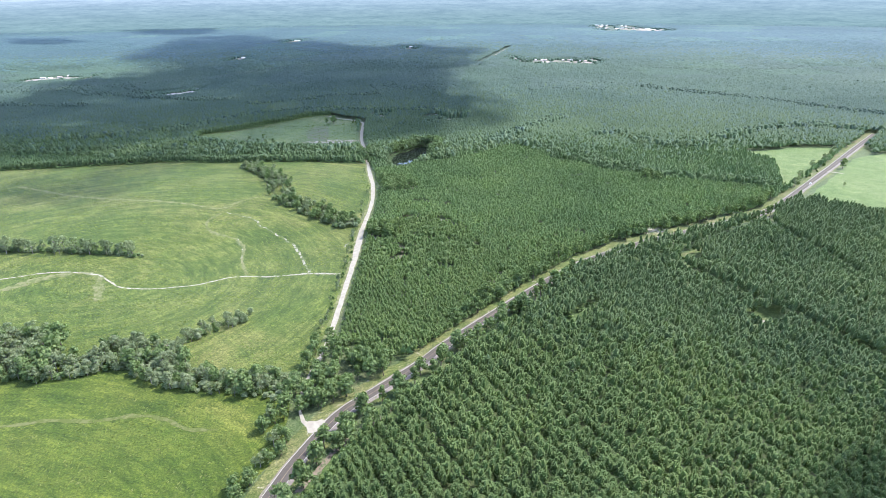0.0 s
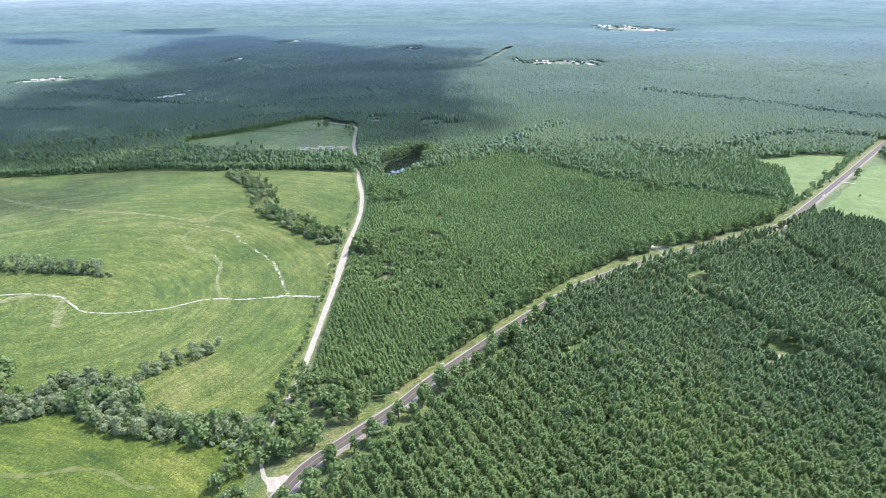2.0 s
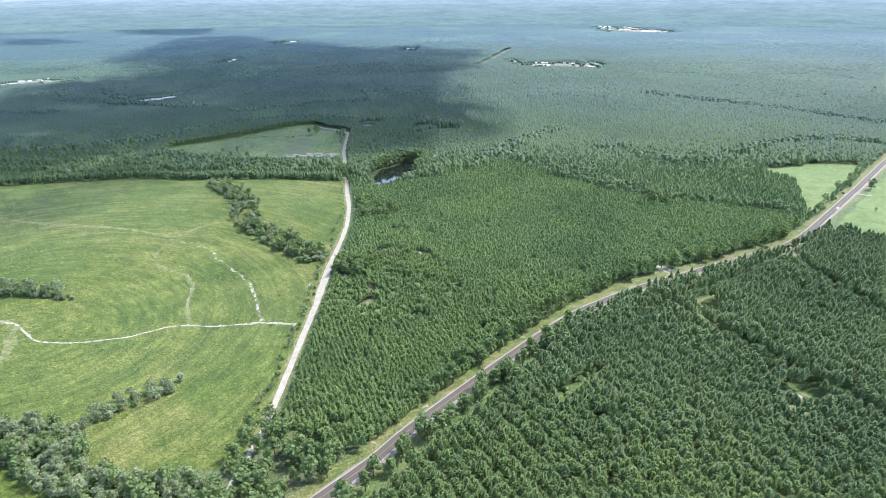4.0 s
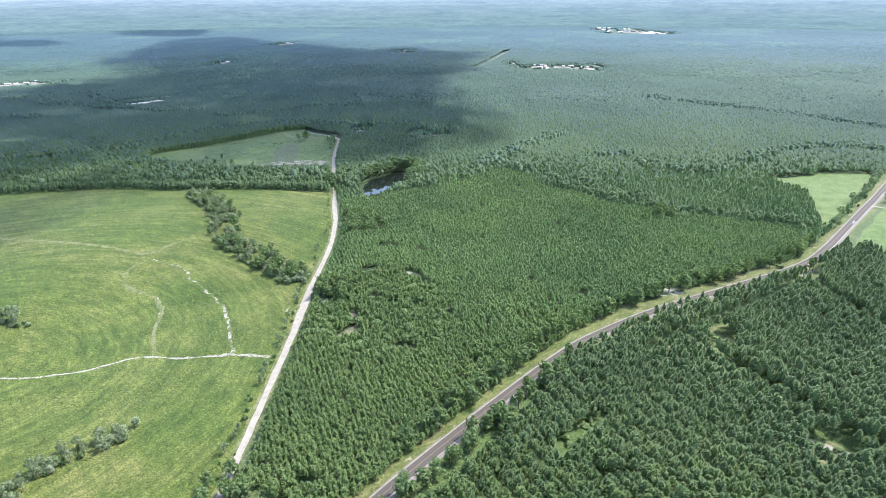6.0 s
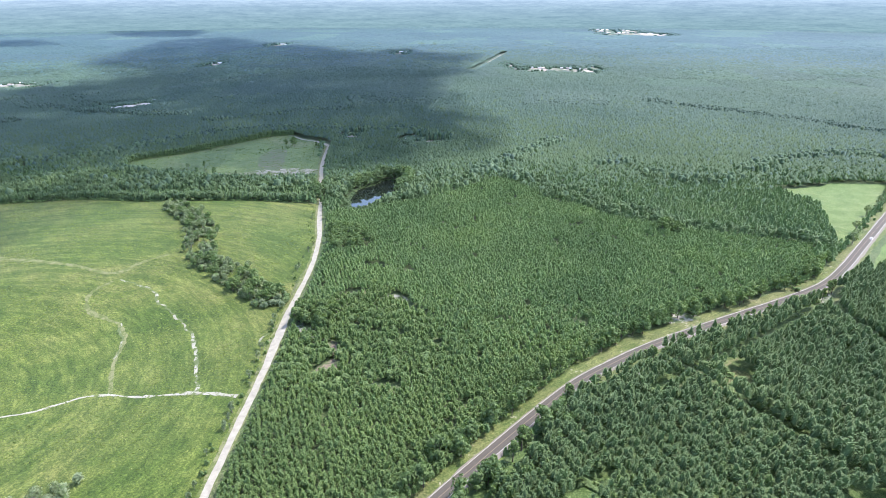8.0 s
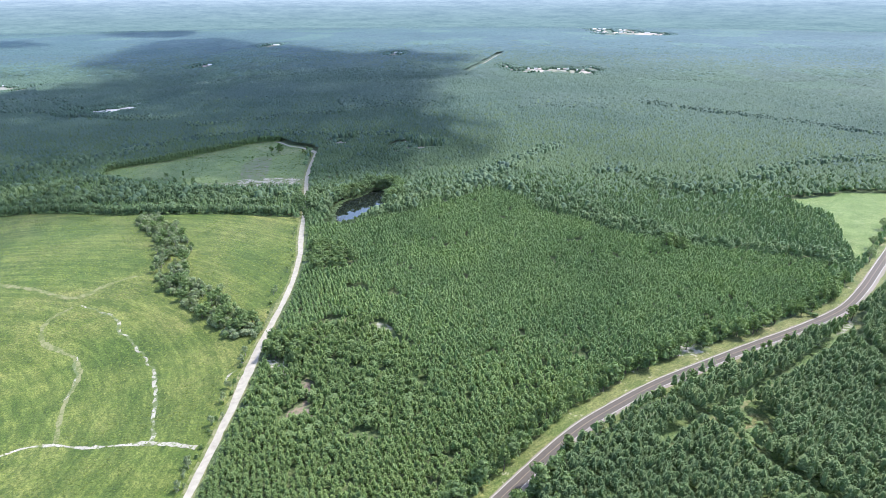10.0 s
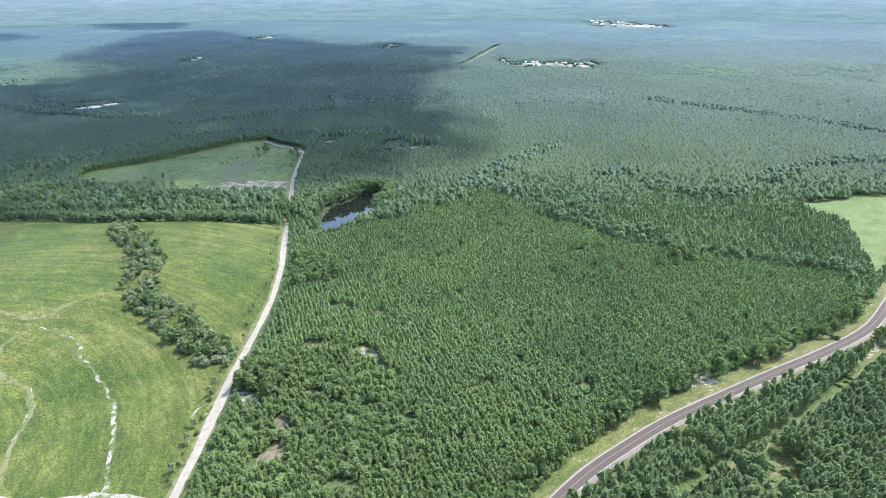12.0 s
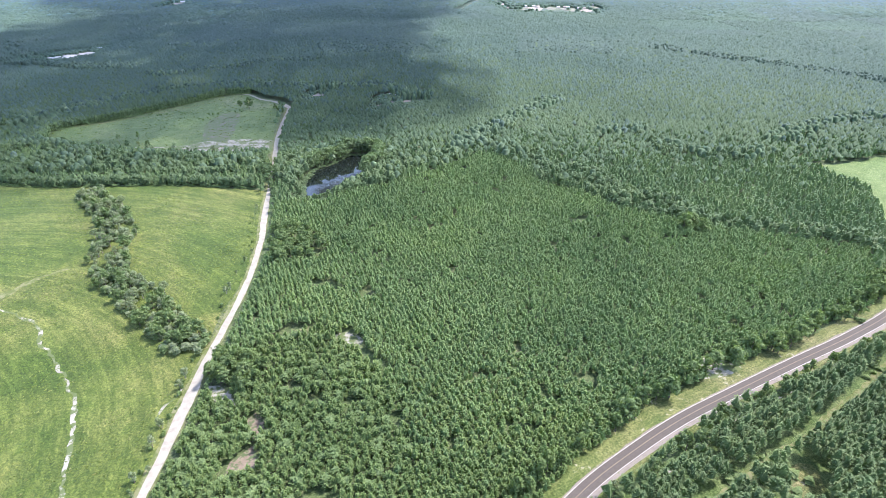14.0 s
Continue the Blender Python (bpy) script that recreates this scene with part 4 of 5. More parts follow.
# woods beyond, in belts that grow coarser with distance; haze is put into their colours, paler and bluer towards the
# horizon
DRAINS = [curve_through([(a, b, 0) for a, b in line], 30.0) for line in (
    [(-1100, 1290), (-839, 1427), (-763, 1520), (-684, 1550), (-634, 1596)], [(-418, 1175), (-323, 1225), (-280, 1266), (-229, 1290), (-168, 1326), (-118, 1391)],
    [(-620, 860), (-483, 915), (-442, 977), (-388, 1057), (-343, 1096), (-278, 1117), (-209, 1104), (-129, 1105), (-65, 1106), (-15, 1058)], [(-800, 790), (-560, 800), (-424, 830), (-403, 861), (-361, 831), (-270, 811), (-150, 800)],
    [(-1038, 1713), (-889, 1354), (-737, 1280), (-654, 1257), (-559, 1222), (-492, 1236)], [(-1000, 1170), (-846, 1154), (-770, 1153)], [(-794, 1399), (-642, 1252), (-544, 1251)], [(-667, 1552), (-614, 1700), (-525, 1844), (-300, 2000)],
    [(60, 1570), (177, 1546), (312, 1479), (390, 1432), (440, 1378), (487, 1336), (591, 1219), (731, 1063)], [(514, 3005), (554, 2335), (700, 2100)], [(51, 870), (123, 977), (163, 1037)], [(251, 860), (289, 824), (350, 842)],
    [(380, 880), (457, 941), (564, 964), (640, 921), (760, 930)], [(202, 899), (239, 911)], [(-900, 2500), (-300, 2350), (200, 2450), (700, 2600)], [(-1500, 3300), (-600, 3250), (300, 3500), (1300, 3200)])]
DRAIN = np.array([(-864.1, 770.2, 0), (-392.8, 789.9, 0), (-139.8, 788.0, 0), (-70.7, 785.2, 0), (-1.3, 807.3, 0), (68.5, 869.7, 0), (118.8, 801.1, 0), (215, 693.1, 0), (332.1, 645.6, 0)], float)
for near, far, step, size, tall, pines, rounds in ((250, 880, 3.6, 2.1, 8.8, PINE_LIGHT, ROUND_LIGHT), (880, 1350, 3.5, 2.4, 10.0, SPIRE, KNOLL), (1350, 1950, 5.0, 3.6, 10.5, SPIRE_LOW, DOME_LOW),
                                                   (1950, 2900, 9.4, 6.2, 11.0, CAP, CAP), (2900, 4730, 21.0, 14.5, 12.0, CAP_FLAT, CAP_FLAT)):
    x, y = scatter(-0.86 * far - 40, 0.8 * far + 40, near * 0.85, far * 1.1, step, step * 0.95, (-0.3, 1), 0.35)
    edge = 25 * (lattice(x, y, 60, 33) - 0.5) + rng.normal(0, 0.07, len(x)) * np.where(np.abs(y - near) < np.abs(y - far), near, far)
    k = (y + edge > near) & (y + edge <= far) & (y < 4730) & in_sight(x, y) & (np.hypot(x, y) < 4740) & ~open_ground(x, y)
    if near < 1000:
        k &= ~inside(YOUNG, x, y) & ~inside(BELT, x, y) & ~inside(TRIANGLE, x, y) & ~inside(CLUMP, x, y)
        sand, _ = near_line(SAND_ROAD, x, y, 30)
        k &= ~((sand < 20) & (y < 690))
        k &= ~((x * 0.75 - y * 0.66 > -210) & (y < 600) & (x < 480)) & ~((x < -60) & (y < 330))
    x, y = x[k], y[k]
    sx, sy = x + 90 * lattice(x, y, 210, 51), y + 160 * lattice(x, y, 260, 53)
    stand = lattice(np.floor(sx / 170) * 170.0, np.floor(sy / 260) * 260.0, 61, 55)
    wet = np.zeros(len(x), bool)
    for line in DRAINS:
        wet |= near_line(line, x, y, 80)[0] < (6 + 0.007 * y) * (0.5 + 1.2 * lattice(x, y, 45 + 0.02 * near, 59))
    if near < 900:
        dmid, _ = near_line(DRAIN, x, y, 60)
        wet |= (dmid < 4 + 30 * lattice(x, y, 40, 43)) | (np.hypot(x + 70, y - 795) < 62)
    wet &= (rng.random(len(x)) < 0.6) | (np.hypot(x + 70, y - 795) < 62)
    cleared = inside([(-1420, 1560), (-940, 1560), (-900, 1900), (-1120, 2150), (-1700, 2100)], x, y) & (lattice(x, y, 60, 81) > 0.3)
    kind = np.where(cleared, 2, np.where(wet, 1, np.where((stand > 0.8) & (y > 1600), 2, np.where((stand > 0.55) & (y > 1350), 1, 0))))
    keep = ~wet | (rng.random(len(x)) < 0.7)
    x, y, stand, kind, wet = x[keep], y[keep], stand[keep], kind[keep], wet[keep]
    if near > 800:
        rim = np.zeros(len(x), bool)
        for sx, sy, r in SITES:
            rim |= np.hypot((x - sx) / (r * 1.1 + 2.5 * step), (y - sy + 0.028 * sy) / (r * 0.8 + 0.036 * sy + 2.5 * step)) < 1
        kind = np.where(rim, 3, kind)
    h = tall * (np.where(wet, 1.2, np.where(kind == 2, 0.5, np.where(kind == 3, 0.5, 0.75 + 0.4 * stand))) if near < 1300 else np.where(wet, 1.12, np.where(kind == 2, 0.72, np.where(kind == 3, 0.55, 0.88 + 0.2 * stand))) if near < 1900 else np.where(kind == 3, 0.75, 0.93 + 0.14 * stand)) * rng.normal(1, 0.12 if near < 800 else 0.1 if near < 1800 else 0.04, len(x))
    # distance picks how much haze the leaf colour holds
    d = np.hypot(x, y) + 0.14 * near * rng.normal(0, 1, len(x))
    haze_step = np.where(d < 1150, 0, np.where(d < 2500, 1, 2))
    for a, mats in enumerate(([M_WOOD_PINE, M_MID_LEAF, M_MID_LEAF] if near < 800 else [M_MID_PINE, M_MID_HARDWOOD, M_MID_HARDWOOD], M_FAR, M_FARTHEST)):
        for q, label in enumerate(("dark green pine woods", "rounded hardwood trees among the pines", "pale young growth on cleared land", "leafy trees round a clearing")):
            k = (haze_step == a) & (kind == q)
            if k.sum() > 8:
                # far rim trees take the pale colour, lightening shaded sides as haze would
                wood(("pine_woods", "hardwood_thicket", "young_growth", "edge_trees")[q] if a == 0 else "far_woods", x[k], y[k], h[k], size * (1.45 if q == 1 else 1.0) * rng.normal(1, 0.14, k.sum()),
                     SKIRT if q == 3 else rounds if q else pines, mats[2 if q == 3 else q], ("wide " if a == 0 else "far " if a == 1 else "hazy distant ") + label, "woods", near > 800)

# brush under the hedgerow, the meadow belt and the meadow row
x, y = scatter(-460, -90, 255, 760, 3.6, 3.2, (0.4, 1), 0.6)
dist, _ = near_line(HEDGE_LINE, x, y, 30)
row, _ = near_line(np.array([(-429.6, 454.6, 0), (-372.3, 454.2, 0), (-309.8, 457.7, 0), (-283.0, 456.9, 0)], float), x, y, 12)
sand, _ = near_line(SAND_ROAD, x, y, 12)
strip, _ = near_line(np.array([(-180.3, 312.0, 0), (-172.1, 329.4, 0), (-158.5, 340.1, 0), (-146.8, 353.0, 0)], float), x, y, 12)
k = (((dist < 12) & (lattice(x, y, 14, 71) > 0.3)) | (inside(BELT, x, y) & (lattice(x, y, 14, 71) > 0.15)) | (row < 3.5) | ((strip < 4.5) & (lattice(x, y, 9, 72) > 0.5))) & (sand > 4)
x, y = x[k], y[k]
grey = (rng.random(len(x)) < 0.65)
h = rng.uniform(2.2, 5.8, len(x))
wood("grey_brush", x[grey], y[grey], h[grey], h[grey] * 0.3 + 0.6, ROUND_FINE, M_GREY_LEAF, "grey-green brush under the hedgerow trees", "brush")
wood("green_brush", x[~grey], y[~grey], h[~grey], h[~grey] * 0.3 + 0.6, ROUND_FINE, M_LEAF, "green brush under the hedgerow trees", "brush")

# weeds and low clumps in the meadows
x, y = scatter(-620, -85, 150, 770, 2.5, 2.3, (0.6, 1), 0.9)
k = (inside(FIELD_WEST, x, y) | inside(FIELD_SOUTH, x, y)) & in_sight(x, y) & (0.7 * lattice(x, y, 30, 61) + 0.4 * lattice(x, y, 7, 62) + 0.4 * rng.random(len(x)) > 0.74)
x, y = x[k], y[k]
wood("meadow_weeds", x, y, rng.uniform(0.12, 0.4, len(x)), rng.uniform(0.5, 1.2, len(x)), TUFT, M_WEEDS, "low tufts of weeds in the meadow", "weeds")
x, y = scatter(-420, -160, 845, 1075, 4.5, 4.0, (0.6, 1), 0.9)
k = inside(FIELD_NORTH, x, y) & (rng.random(len(x)) < 0.5)
wood("clearing_weeds", x[k], y[k], rng.uniform(0.2, 0.8, k.sum()), rng.uniform(0.6, 1.5, k.sum()), TUFT, M_WEEDS, "rough weeds in the cleared field", "weeds")

# ---- single trees ----
ICO = []
for s in range(6):
    r = np.random.default_rng(300 + s)
    g = (1 + 5 ** 0.5) / 2
    v = np.array([(-1, g, 0), (1, g, 0), (-1, -g, 0), (1, -g, 0), (0, -1, g), (0, 1, g), (0, -1, -g), (0, 1, -g), (g, 0, -1), (g, 0, 1), (-g, 0, -1), (-g, 0, 1)]) / 1.9
    ICO.append(v * r.uniform(0.65, 1.3, (12, 1)))
ICO_F = np.array([(0, 11, 5), (0, 5, 1), (0, 1, 7), (0, 7, 10), (0, 10, 11), (1, 5, 9), (5, 11, 4), (11, 10, 2), (10, 7, 6), (7, 1, 8),
                  (3, 9, 4), (3, 4, 2), (3, 2, 6), (3, 6, 8), (3, 8, 9), (4, 9, 5), (2, 4, 11), (6, 2, 10), (8, 6, 7), (9, 8, 1)])


def limb(v, f, a, b, r0, r1, k=6):
    a, b = np.array(a, float), np.array(b, float)
    d = (b - a) / np.linalg.norm(b - a)
    s = np.cross(d, (0.3, 0.9, 0.2))
    s /= np.linalg.norm(s)
    t = np.cross(d, s)
    base = len(v)
    for p, rad in ((a, r0), ((a + b) / 2 + s * r0 * 0.6, (r0 + r1) / 2), (b, r1)):
        v += [p + (s * math.cos(q) + t * math.sin(q)) * rad for q in np.linspace(0, 2 * math.pi, k, endpoint=False)]
    for q in (0, 1):
        for i in range(k):
            c, e = base + q * k + i, base + q * k + (i + 1) % k
            f += [(c, e, e + k), (c, e + k, c + k)]


def tree(name, seed, height, spread, clumps, clump_size, low, leaf, bark, label, conical=0.0, group="", leaf_size=0.66, solid=True, leaves=8):
    """A tree on a tapered trunk with limbs, and a crown of many uneven leaf clumps with gaps."""
    r = np.random.default_rng(seed)
    ob = tagged(new(name), label, "tree" if height > 3.5 else "shrub", group)
    tv, tf = [], []
    limb(tv, tf, (0, 0, -0.2), (r.uniform(-0.3, 0.3), r.uniform(-0.3, 0.3), height * 0.62), height * 0.022 + 0.04, height * 0.012, 7)
    for q in range(6):
        a, z = q * 1.05 + r.uniform(0, 0.8), height * r.uniform(low + 0.02, 0.6)
        out = spread * r.uniform(0.5, 0.85)
        limb(tv, tf, (0, 0, z), (math.cos(a) * out, math.sin(a) * out, z + height * r.uniform(0.1, 0.25)), height * 0.01 + 0.02, 0.03, 5)
    part("trunk", mesh_of("trunk", tv, tf, bark, True), ob)
    cv, cf, base = [], [], 0

    def spot():
        z = low + (1 - low) * r.random() ** 0.85
        full = math.sin(math.pi * min(0.98, 0.12 + 0.86 * (z - low) / (1 - low))) ** 0.6 * (1 - conical) + conical * (1.05 - (z - low) / (1 - low))
        return z, full, r.uniform(0, 2 * math.pi)

    lobes = []
    for q in range(clumps):
        z, full, a = spot()
        d = spread * full * r.random() ** 0.5 * r.uniform(0.7, 1.0)
        size = clump_size * r.uniform(0.6, 1.2)
        lobes.append((np.array((math.cos(a) * d, math.sin(a) * d, min(z, 0.95) * height)), size))
        if solid and q % 3 == 0:
            cv.append(ICO[q % 6] * (size * 0.72, size * 0.72, size * 0.5) + lobes[-1][0])
            cf.append(ICO_F + base)
            base += 12
    for q in range(clumps * leaves):
        mid, size = lobes[q % clumps]
        w = r.normal(0, 1, 3)
        w[2] = abs(w[2]) * 0.9 - 0.25
        w /= np.linalg.norm(w)
        p = mid + w * (size, size, size * 0.75) * r.uniform(0.75, 1.1)
        t1 = np.cross(w, r.normal(0, 1, 3))
        t1 /= np.linalg.norm(t1)
        t2 = np.cross(w, t1) + w * r.uniform(-0.5, 0.5)
        s = leaf_size * r.uniform(0.7, 1.4)
        cv.append(np.array([p + t1 * s, p - t1 * s * 0.5 + t2 * s * 0.85, p - t1 * s * 0.5 - t2 * s * 0.85]))
        cf.append(np.array([(0, 1, 2)]) + base)
        base += 3
    part("crown", mesh_of("crown", np.vstack(cv), np.vstack(cf), leaf), ob)
    return ob


OAK = "rounded green hardwood tree with a dense crown"
KINDS = {
    "oak": [tree("hardwood_tree", 400 + s, 11, 4.0, 36, 1.7, 0.22, M_LEAF, M_BARK, OAK) for s in range(3)],
    "broad": [tree("broadleaf_tree", 480 + s, 11, 4.2, 36, 1.7, 0.2, M_MID_LEAF, M_BARK, OAK) for s in range(3)],
    "pine": [tree("pine_tree", 420 + s, 12, 2.6, 30, 1.25, 0.34, M_PINE, M_BARK, "tall roadside pine with an open tiered crown", 0.5) for s in range(3)],
    "grey": [tree("thin_tree", 440 + s, 9, 3.2, 30, 1.1, 0.4, M_GREY_LEAF, M_GREY_BARK, "thin grey-green tree with bare grey stems", leaf_size=0.42, solid=False, leaves=11) for s in range(3)],
    "shrub": [tree("shrub", 460 + s, 3.2, 1.7, 18, 0.9, 0.12, M_SCRUB, M_GREY_BARK, "low bushy green shrub") for s in range(2)]}
USED = {}


def stand_tree(kind, px, py, size, group):
    """The first tree of each shape is moved to its place, the rest are copies."""
    src = KINDS[kind][rng.integers(len(KINDS[kind]))]
    m = pose(px, py, terrain(px, py), 0, 0, rng.uniform(0, 360)) @ Matrix.Diagonal((size * rng.uniform(0.9, 1.12), size * rng.uniform(0.9, 1.12), size, 1))
    if src not in USED:
        USED[src] = True
        src.matrix_basis = m
        return tagged(src, group=group)
    ob = copy_thing(src, Matrix.Identity(4))
    ob.matrix_basis = m
    return tagged(ob, group=group)


def fill(poly, spacing, kinds, sizes, group, chance=1.0, check=True):
    p = np.array(poly)
    px, py = scatter(p[:, 0].min(), p[:, 0].max(), p[:, 1].min(), p[:, 1].max(), spacing, spacing, (0.3, 1), 0.5)
    k = inside(poly, px, py) & (rng.random(len(px)) < chance)
    d, _ = near_line(SAND_ROAD, px, py, 20)
    k &= d > 6.0
    for a, b in zip(px[k], py[k]):
        stand_tree(kinds[rng.integers(len(kinds))], a, b, rng.uniform(*sizes), group)


def along(line, count, near, far, kinds, sizes, group, span=(0.0, 1.0)):
    d = np.gradient(line[:, :2], axis=0)
    d /= np.hypot(d[:, 0], d[:, 1])[:, None]
    for q in np.linspace(span[0], span[1], count):
        i = int(np.clip(q * (len(line) - 1) + rng.normal(0, 0.4), 0, len(line) - 1))
        lo, hi = (near(line[i, 0]), far(line[i, 0])) if callable(near) else (near, far)
        o = rng.uniform(lo, hi)
        stand_tree(kinds[rng.integers(len(kinds))], line[i, 0] - d[i, 1] * o + rng.normal(0, 1.2), line[i, 1] + d[i, 0] * o + rng.normal(0, 1.2), rng.uniform(*sizes), group)


along(HEDGE_LINE, 118, -13, 13, ["grey", "grey", "grey", "oak"], (0.5, 1.12), "trees of the hedgerow", (0, 0.85))
along(HEDGE_LINE, 16, -9, 8, ["oak"], (0.75, 1.05), "trees of the hedgerow", (0.84, 1))
along(curve_through([(-429.6, 454.6, 0), (-372.3, 454.2, 0), (-309.8, 457.7, 0), (-283.0, 456.9, 0)]), 36, -5, 5, ["grey"], (1.0, 1.45), "trees of the meadow row")
fill(BELT, 6.6, ["grey", "grey", "grey", "oak"], (0.7, 1.2), "trees of the meadow belt")
fill([(-310, 270), (-242, 268), (-236, 290), (-262, 318), (-310, 322)], 8.0, ["grey", "grey", "oak"], (1.1, 1.6), "trees of the meadow belt")
along(curve_through([(-180.3, 312.0, 0), (-172.1, 329.4, 0), (-158.5, 340.1, 0), (-146.8, 353.0, 0)]), 44, -6, 6, ["grey", "shrub", "grey"], (0.4, 0.95), "shrubs in the meadow")
fill(TRIANGLE, 6.6, ["oak", "oak", "pine"], (0.75, 1.15), "trees at the road junction")
fill([(-102.9, 187.0), (-96, 185.1), (-85.1, 217.1), (-83.2, 235.0), (-91.2, 250.9), (-103.1, 254.8), (-101.1, 228.9), (-95.1, 213.0)], 6.0, ["oak", "oak", "grey"], (0.6, 1.05), "trees at the road junction")
for px, py in ((-85.5, 320.8), (-93.3, 312.8), (-91.2, 302.6), (-83.3, 308.6), (-84.2, 296.4), (-93.0, 290.4), (-92.0, 281.4), (-85.1, 282.3), (-93.8, 269.9), (-83.9, 270.9), (-94.7, 260.9), (-84.9, 260.0), (-82.2, 253.0), (-85.2, 247.5), (-93.5, 250.0), (-84.6, 263.0), (-92.5, 264.0)):
    stand_tree("oak", px, py, rng.uniform(0.75, 1.0), "trees at the road junction")
fill(CLUMP, 7.2, ["oak"], (0.85, 1.15), "hardwood clump by the sand road")
along(HIGHWAY, 60, lambda q: np.interp(q, VERGE_X, VERGE_W) + 0.5, lambda q: np.interp(q, VERGE_X, VERGE_W) + 7, ["oak", "oak", "pine"], (0.8, 1.25), "trees along the highway", (0.36, 0.665))
along(HIGHWAY, 34, -14, -9.5, ["pine", "oak", "pine", "grey"], (0.6, 1.0), "trees along the highway", (0.44, 0.655))
along(HIGHWAY, 52, -13, -9, ["oak", "oak", "oak", "pine"], (0.85, 1.25), "trees along the highway", (0.2, 0.45))
along(HIGHWAY, 44, -25, -18, ["oak", "oak", "pine"], (0.8, 1.1), "trees along the highway", (0.2, 0.45))
fill([(-92.5, 502.0), (-66, 488), (-58, 503), (-66, 513), (-91.3, 519.2)], 4.2, ["pine", "pine", "oak"], (0.85, 1.1), "dark pines beside the dirt road")
for px, py, size in ((-130.5, 756, 1.1), (-139, 786, 1.1), (-126, 748, 0.8), (-144.5, 798, 1.0), (-133.5, 770, 1.2), (-141, 776, 1.15), (-130, 778, 1.1), (-147, 806, 0.9), (-136.5, 803, 0.9), (-122, 738, 0.7), (-118.5, 728, 0.75)):
    stand_tree("broad", px, py, size, "trees over the dirt road")
along(SAND_ROAD, 46, 4.6, 7.5, ["shrub", "shrub", "grey"], (0.3, 0.75), "shrubs beside the dirt road", (0.13, 0.36))
along(SAND_ROAD, 16, 5.5, 9, ["shrub", "grey"], (0.3, 0.7), "shrubs beside the dirt road", (0.36, 0.6))
along(curve_through([(-400, 866, 0), (-320, 856, 0), (-262, 846, 0), (-205, 842, 0), (-160, 846, 0)]), 26, -6, 7, ["broad", "grey", "shrub", "grey"], (0.5, 1.0), "trees at the edge of the cleared field")
for px, py in ((-268, 962), (-262, 985), (-240, 1000), (-305, 990), (-318, 985), (-330, 978)):
    for s in range(4):
        stand_tree("shrub", px + rng.normal(0, 5), py + rng.normal(0, 3), rng.uniform(0.3, 0.6), "brush in the cleared field")
for px, py in ((-176, 1000), (-172, 985), (-180, 990), (-183, 1012), (-187, 1003)):
    stand_tree("pine", px - 6, py, rng.uniform(0.7, 0.95), "pines by the dirt road")
mid = np.mean(POND, axis=0)
for q in np.linspace(0, 2 * math.pi, 56, endpoint=False):
    i = int(q / (2 * math.pi) * len(POND))
    p = np.array(POND[i]) * (1 - (q / (2 * math.pi) * len(POND) - i)) + np.array(POND[(i + 1) % len(POND)]) * (q / (2 * math.pi) * len(POND) - i)
    south = p[1] < mid[1] - 0.3 * (p[0] - mid[0])
    p = p + (p - mid) / np.hypot(*(p - mid)) * (rng.uniform(7, 12) if south else rng.uniform(4, 10))
    stand_tree("broad", p[0], p[1], rng.uniform(0.3, 0.5) if south else rng.uniform(1.3, 1.7), "trees round the pond")
for px, py, kind, size in ((-227.9, 1010.3, "oak", 1.35), (-242.6, 1018.7, "oak", 0.8), (469, 730.5, "oak", 1.15), (426.7, 654.0, "grey", 0.6), (-329.5, 878.7, "grey", 0.9), (-310.1, 883.4, "pine", 0.8),
                           (208.9, 669.8, "oak", 1.5), (216, 675.0, "oak", 1.4), (222.1, 667.1, "oak", 1.3), (198, 361, "oak", 0.6), (361.9, 593.6, "oak", 1.0), (353.7, 588.4, "pine", 0.9)):
    stand_tree(kind, px, py, size, "single trees")
along(curve_through([(348.5, 631.8, 0), (375.2, 659.8, 0), (425.6, 717.1, 0), (480.4, 780.8, 0), (528.2, 836.5, 0)]), 40, -3, 3, ["shrub", "shrub", "grey"], (0.7, 1.3), "hedge along the field")

# ---- buildings ----


def box(x0, x1, y0, y1, z0, z1):
    v = [(x, y, z) for z in (z0, z1) for x, y in ((x0, y0), (x1, y0), (x1, y1), (x0, y1))]
    f = [(0, 3, 2, 1), (4, 5, 6, 7), (0, 1, 5, 4), (1, 2, 6, 5), (2, 3, 7, 6), (3, 0, 4, 7)]
    return v, f


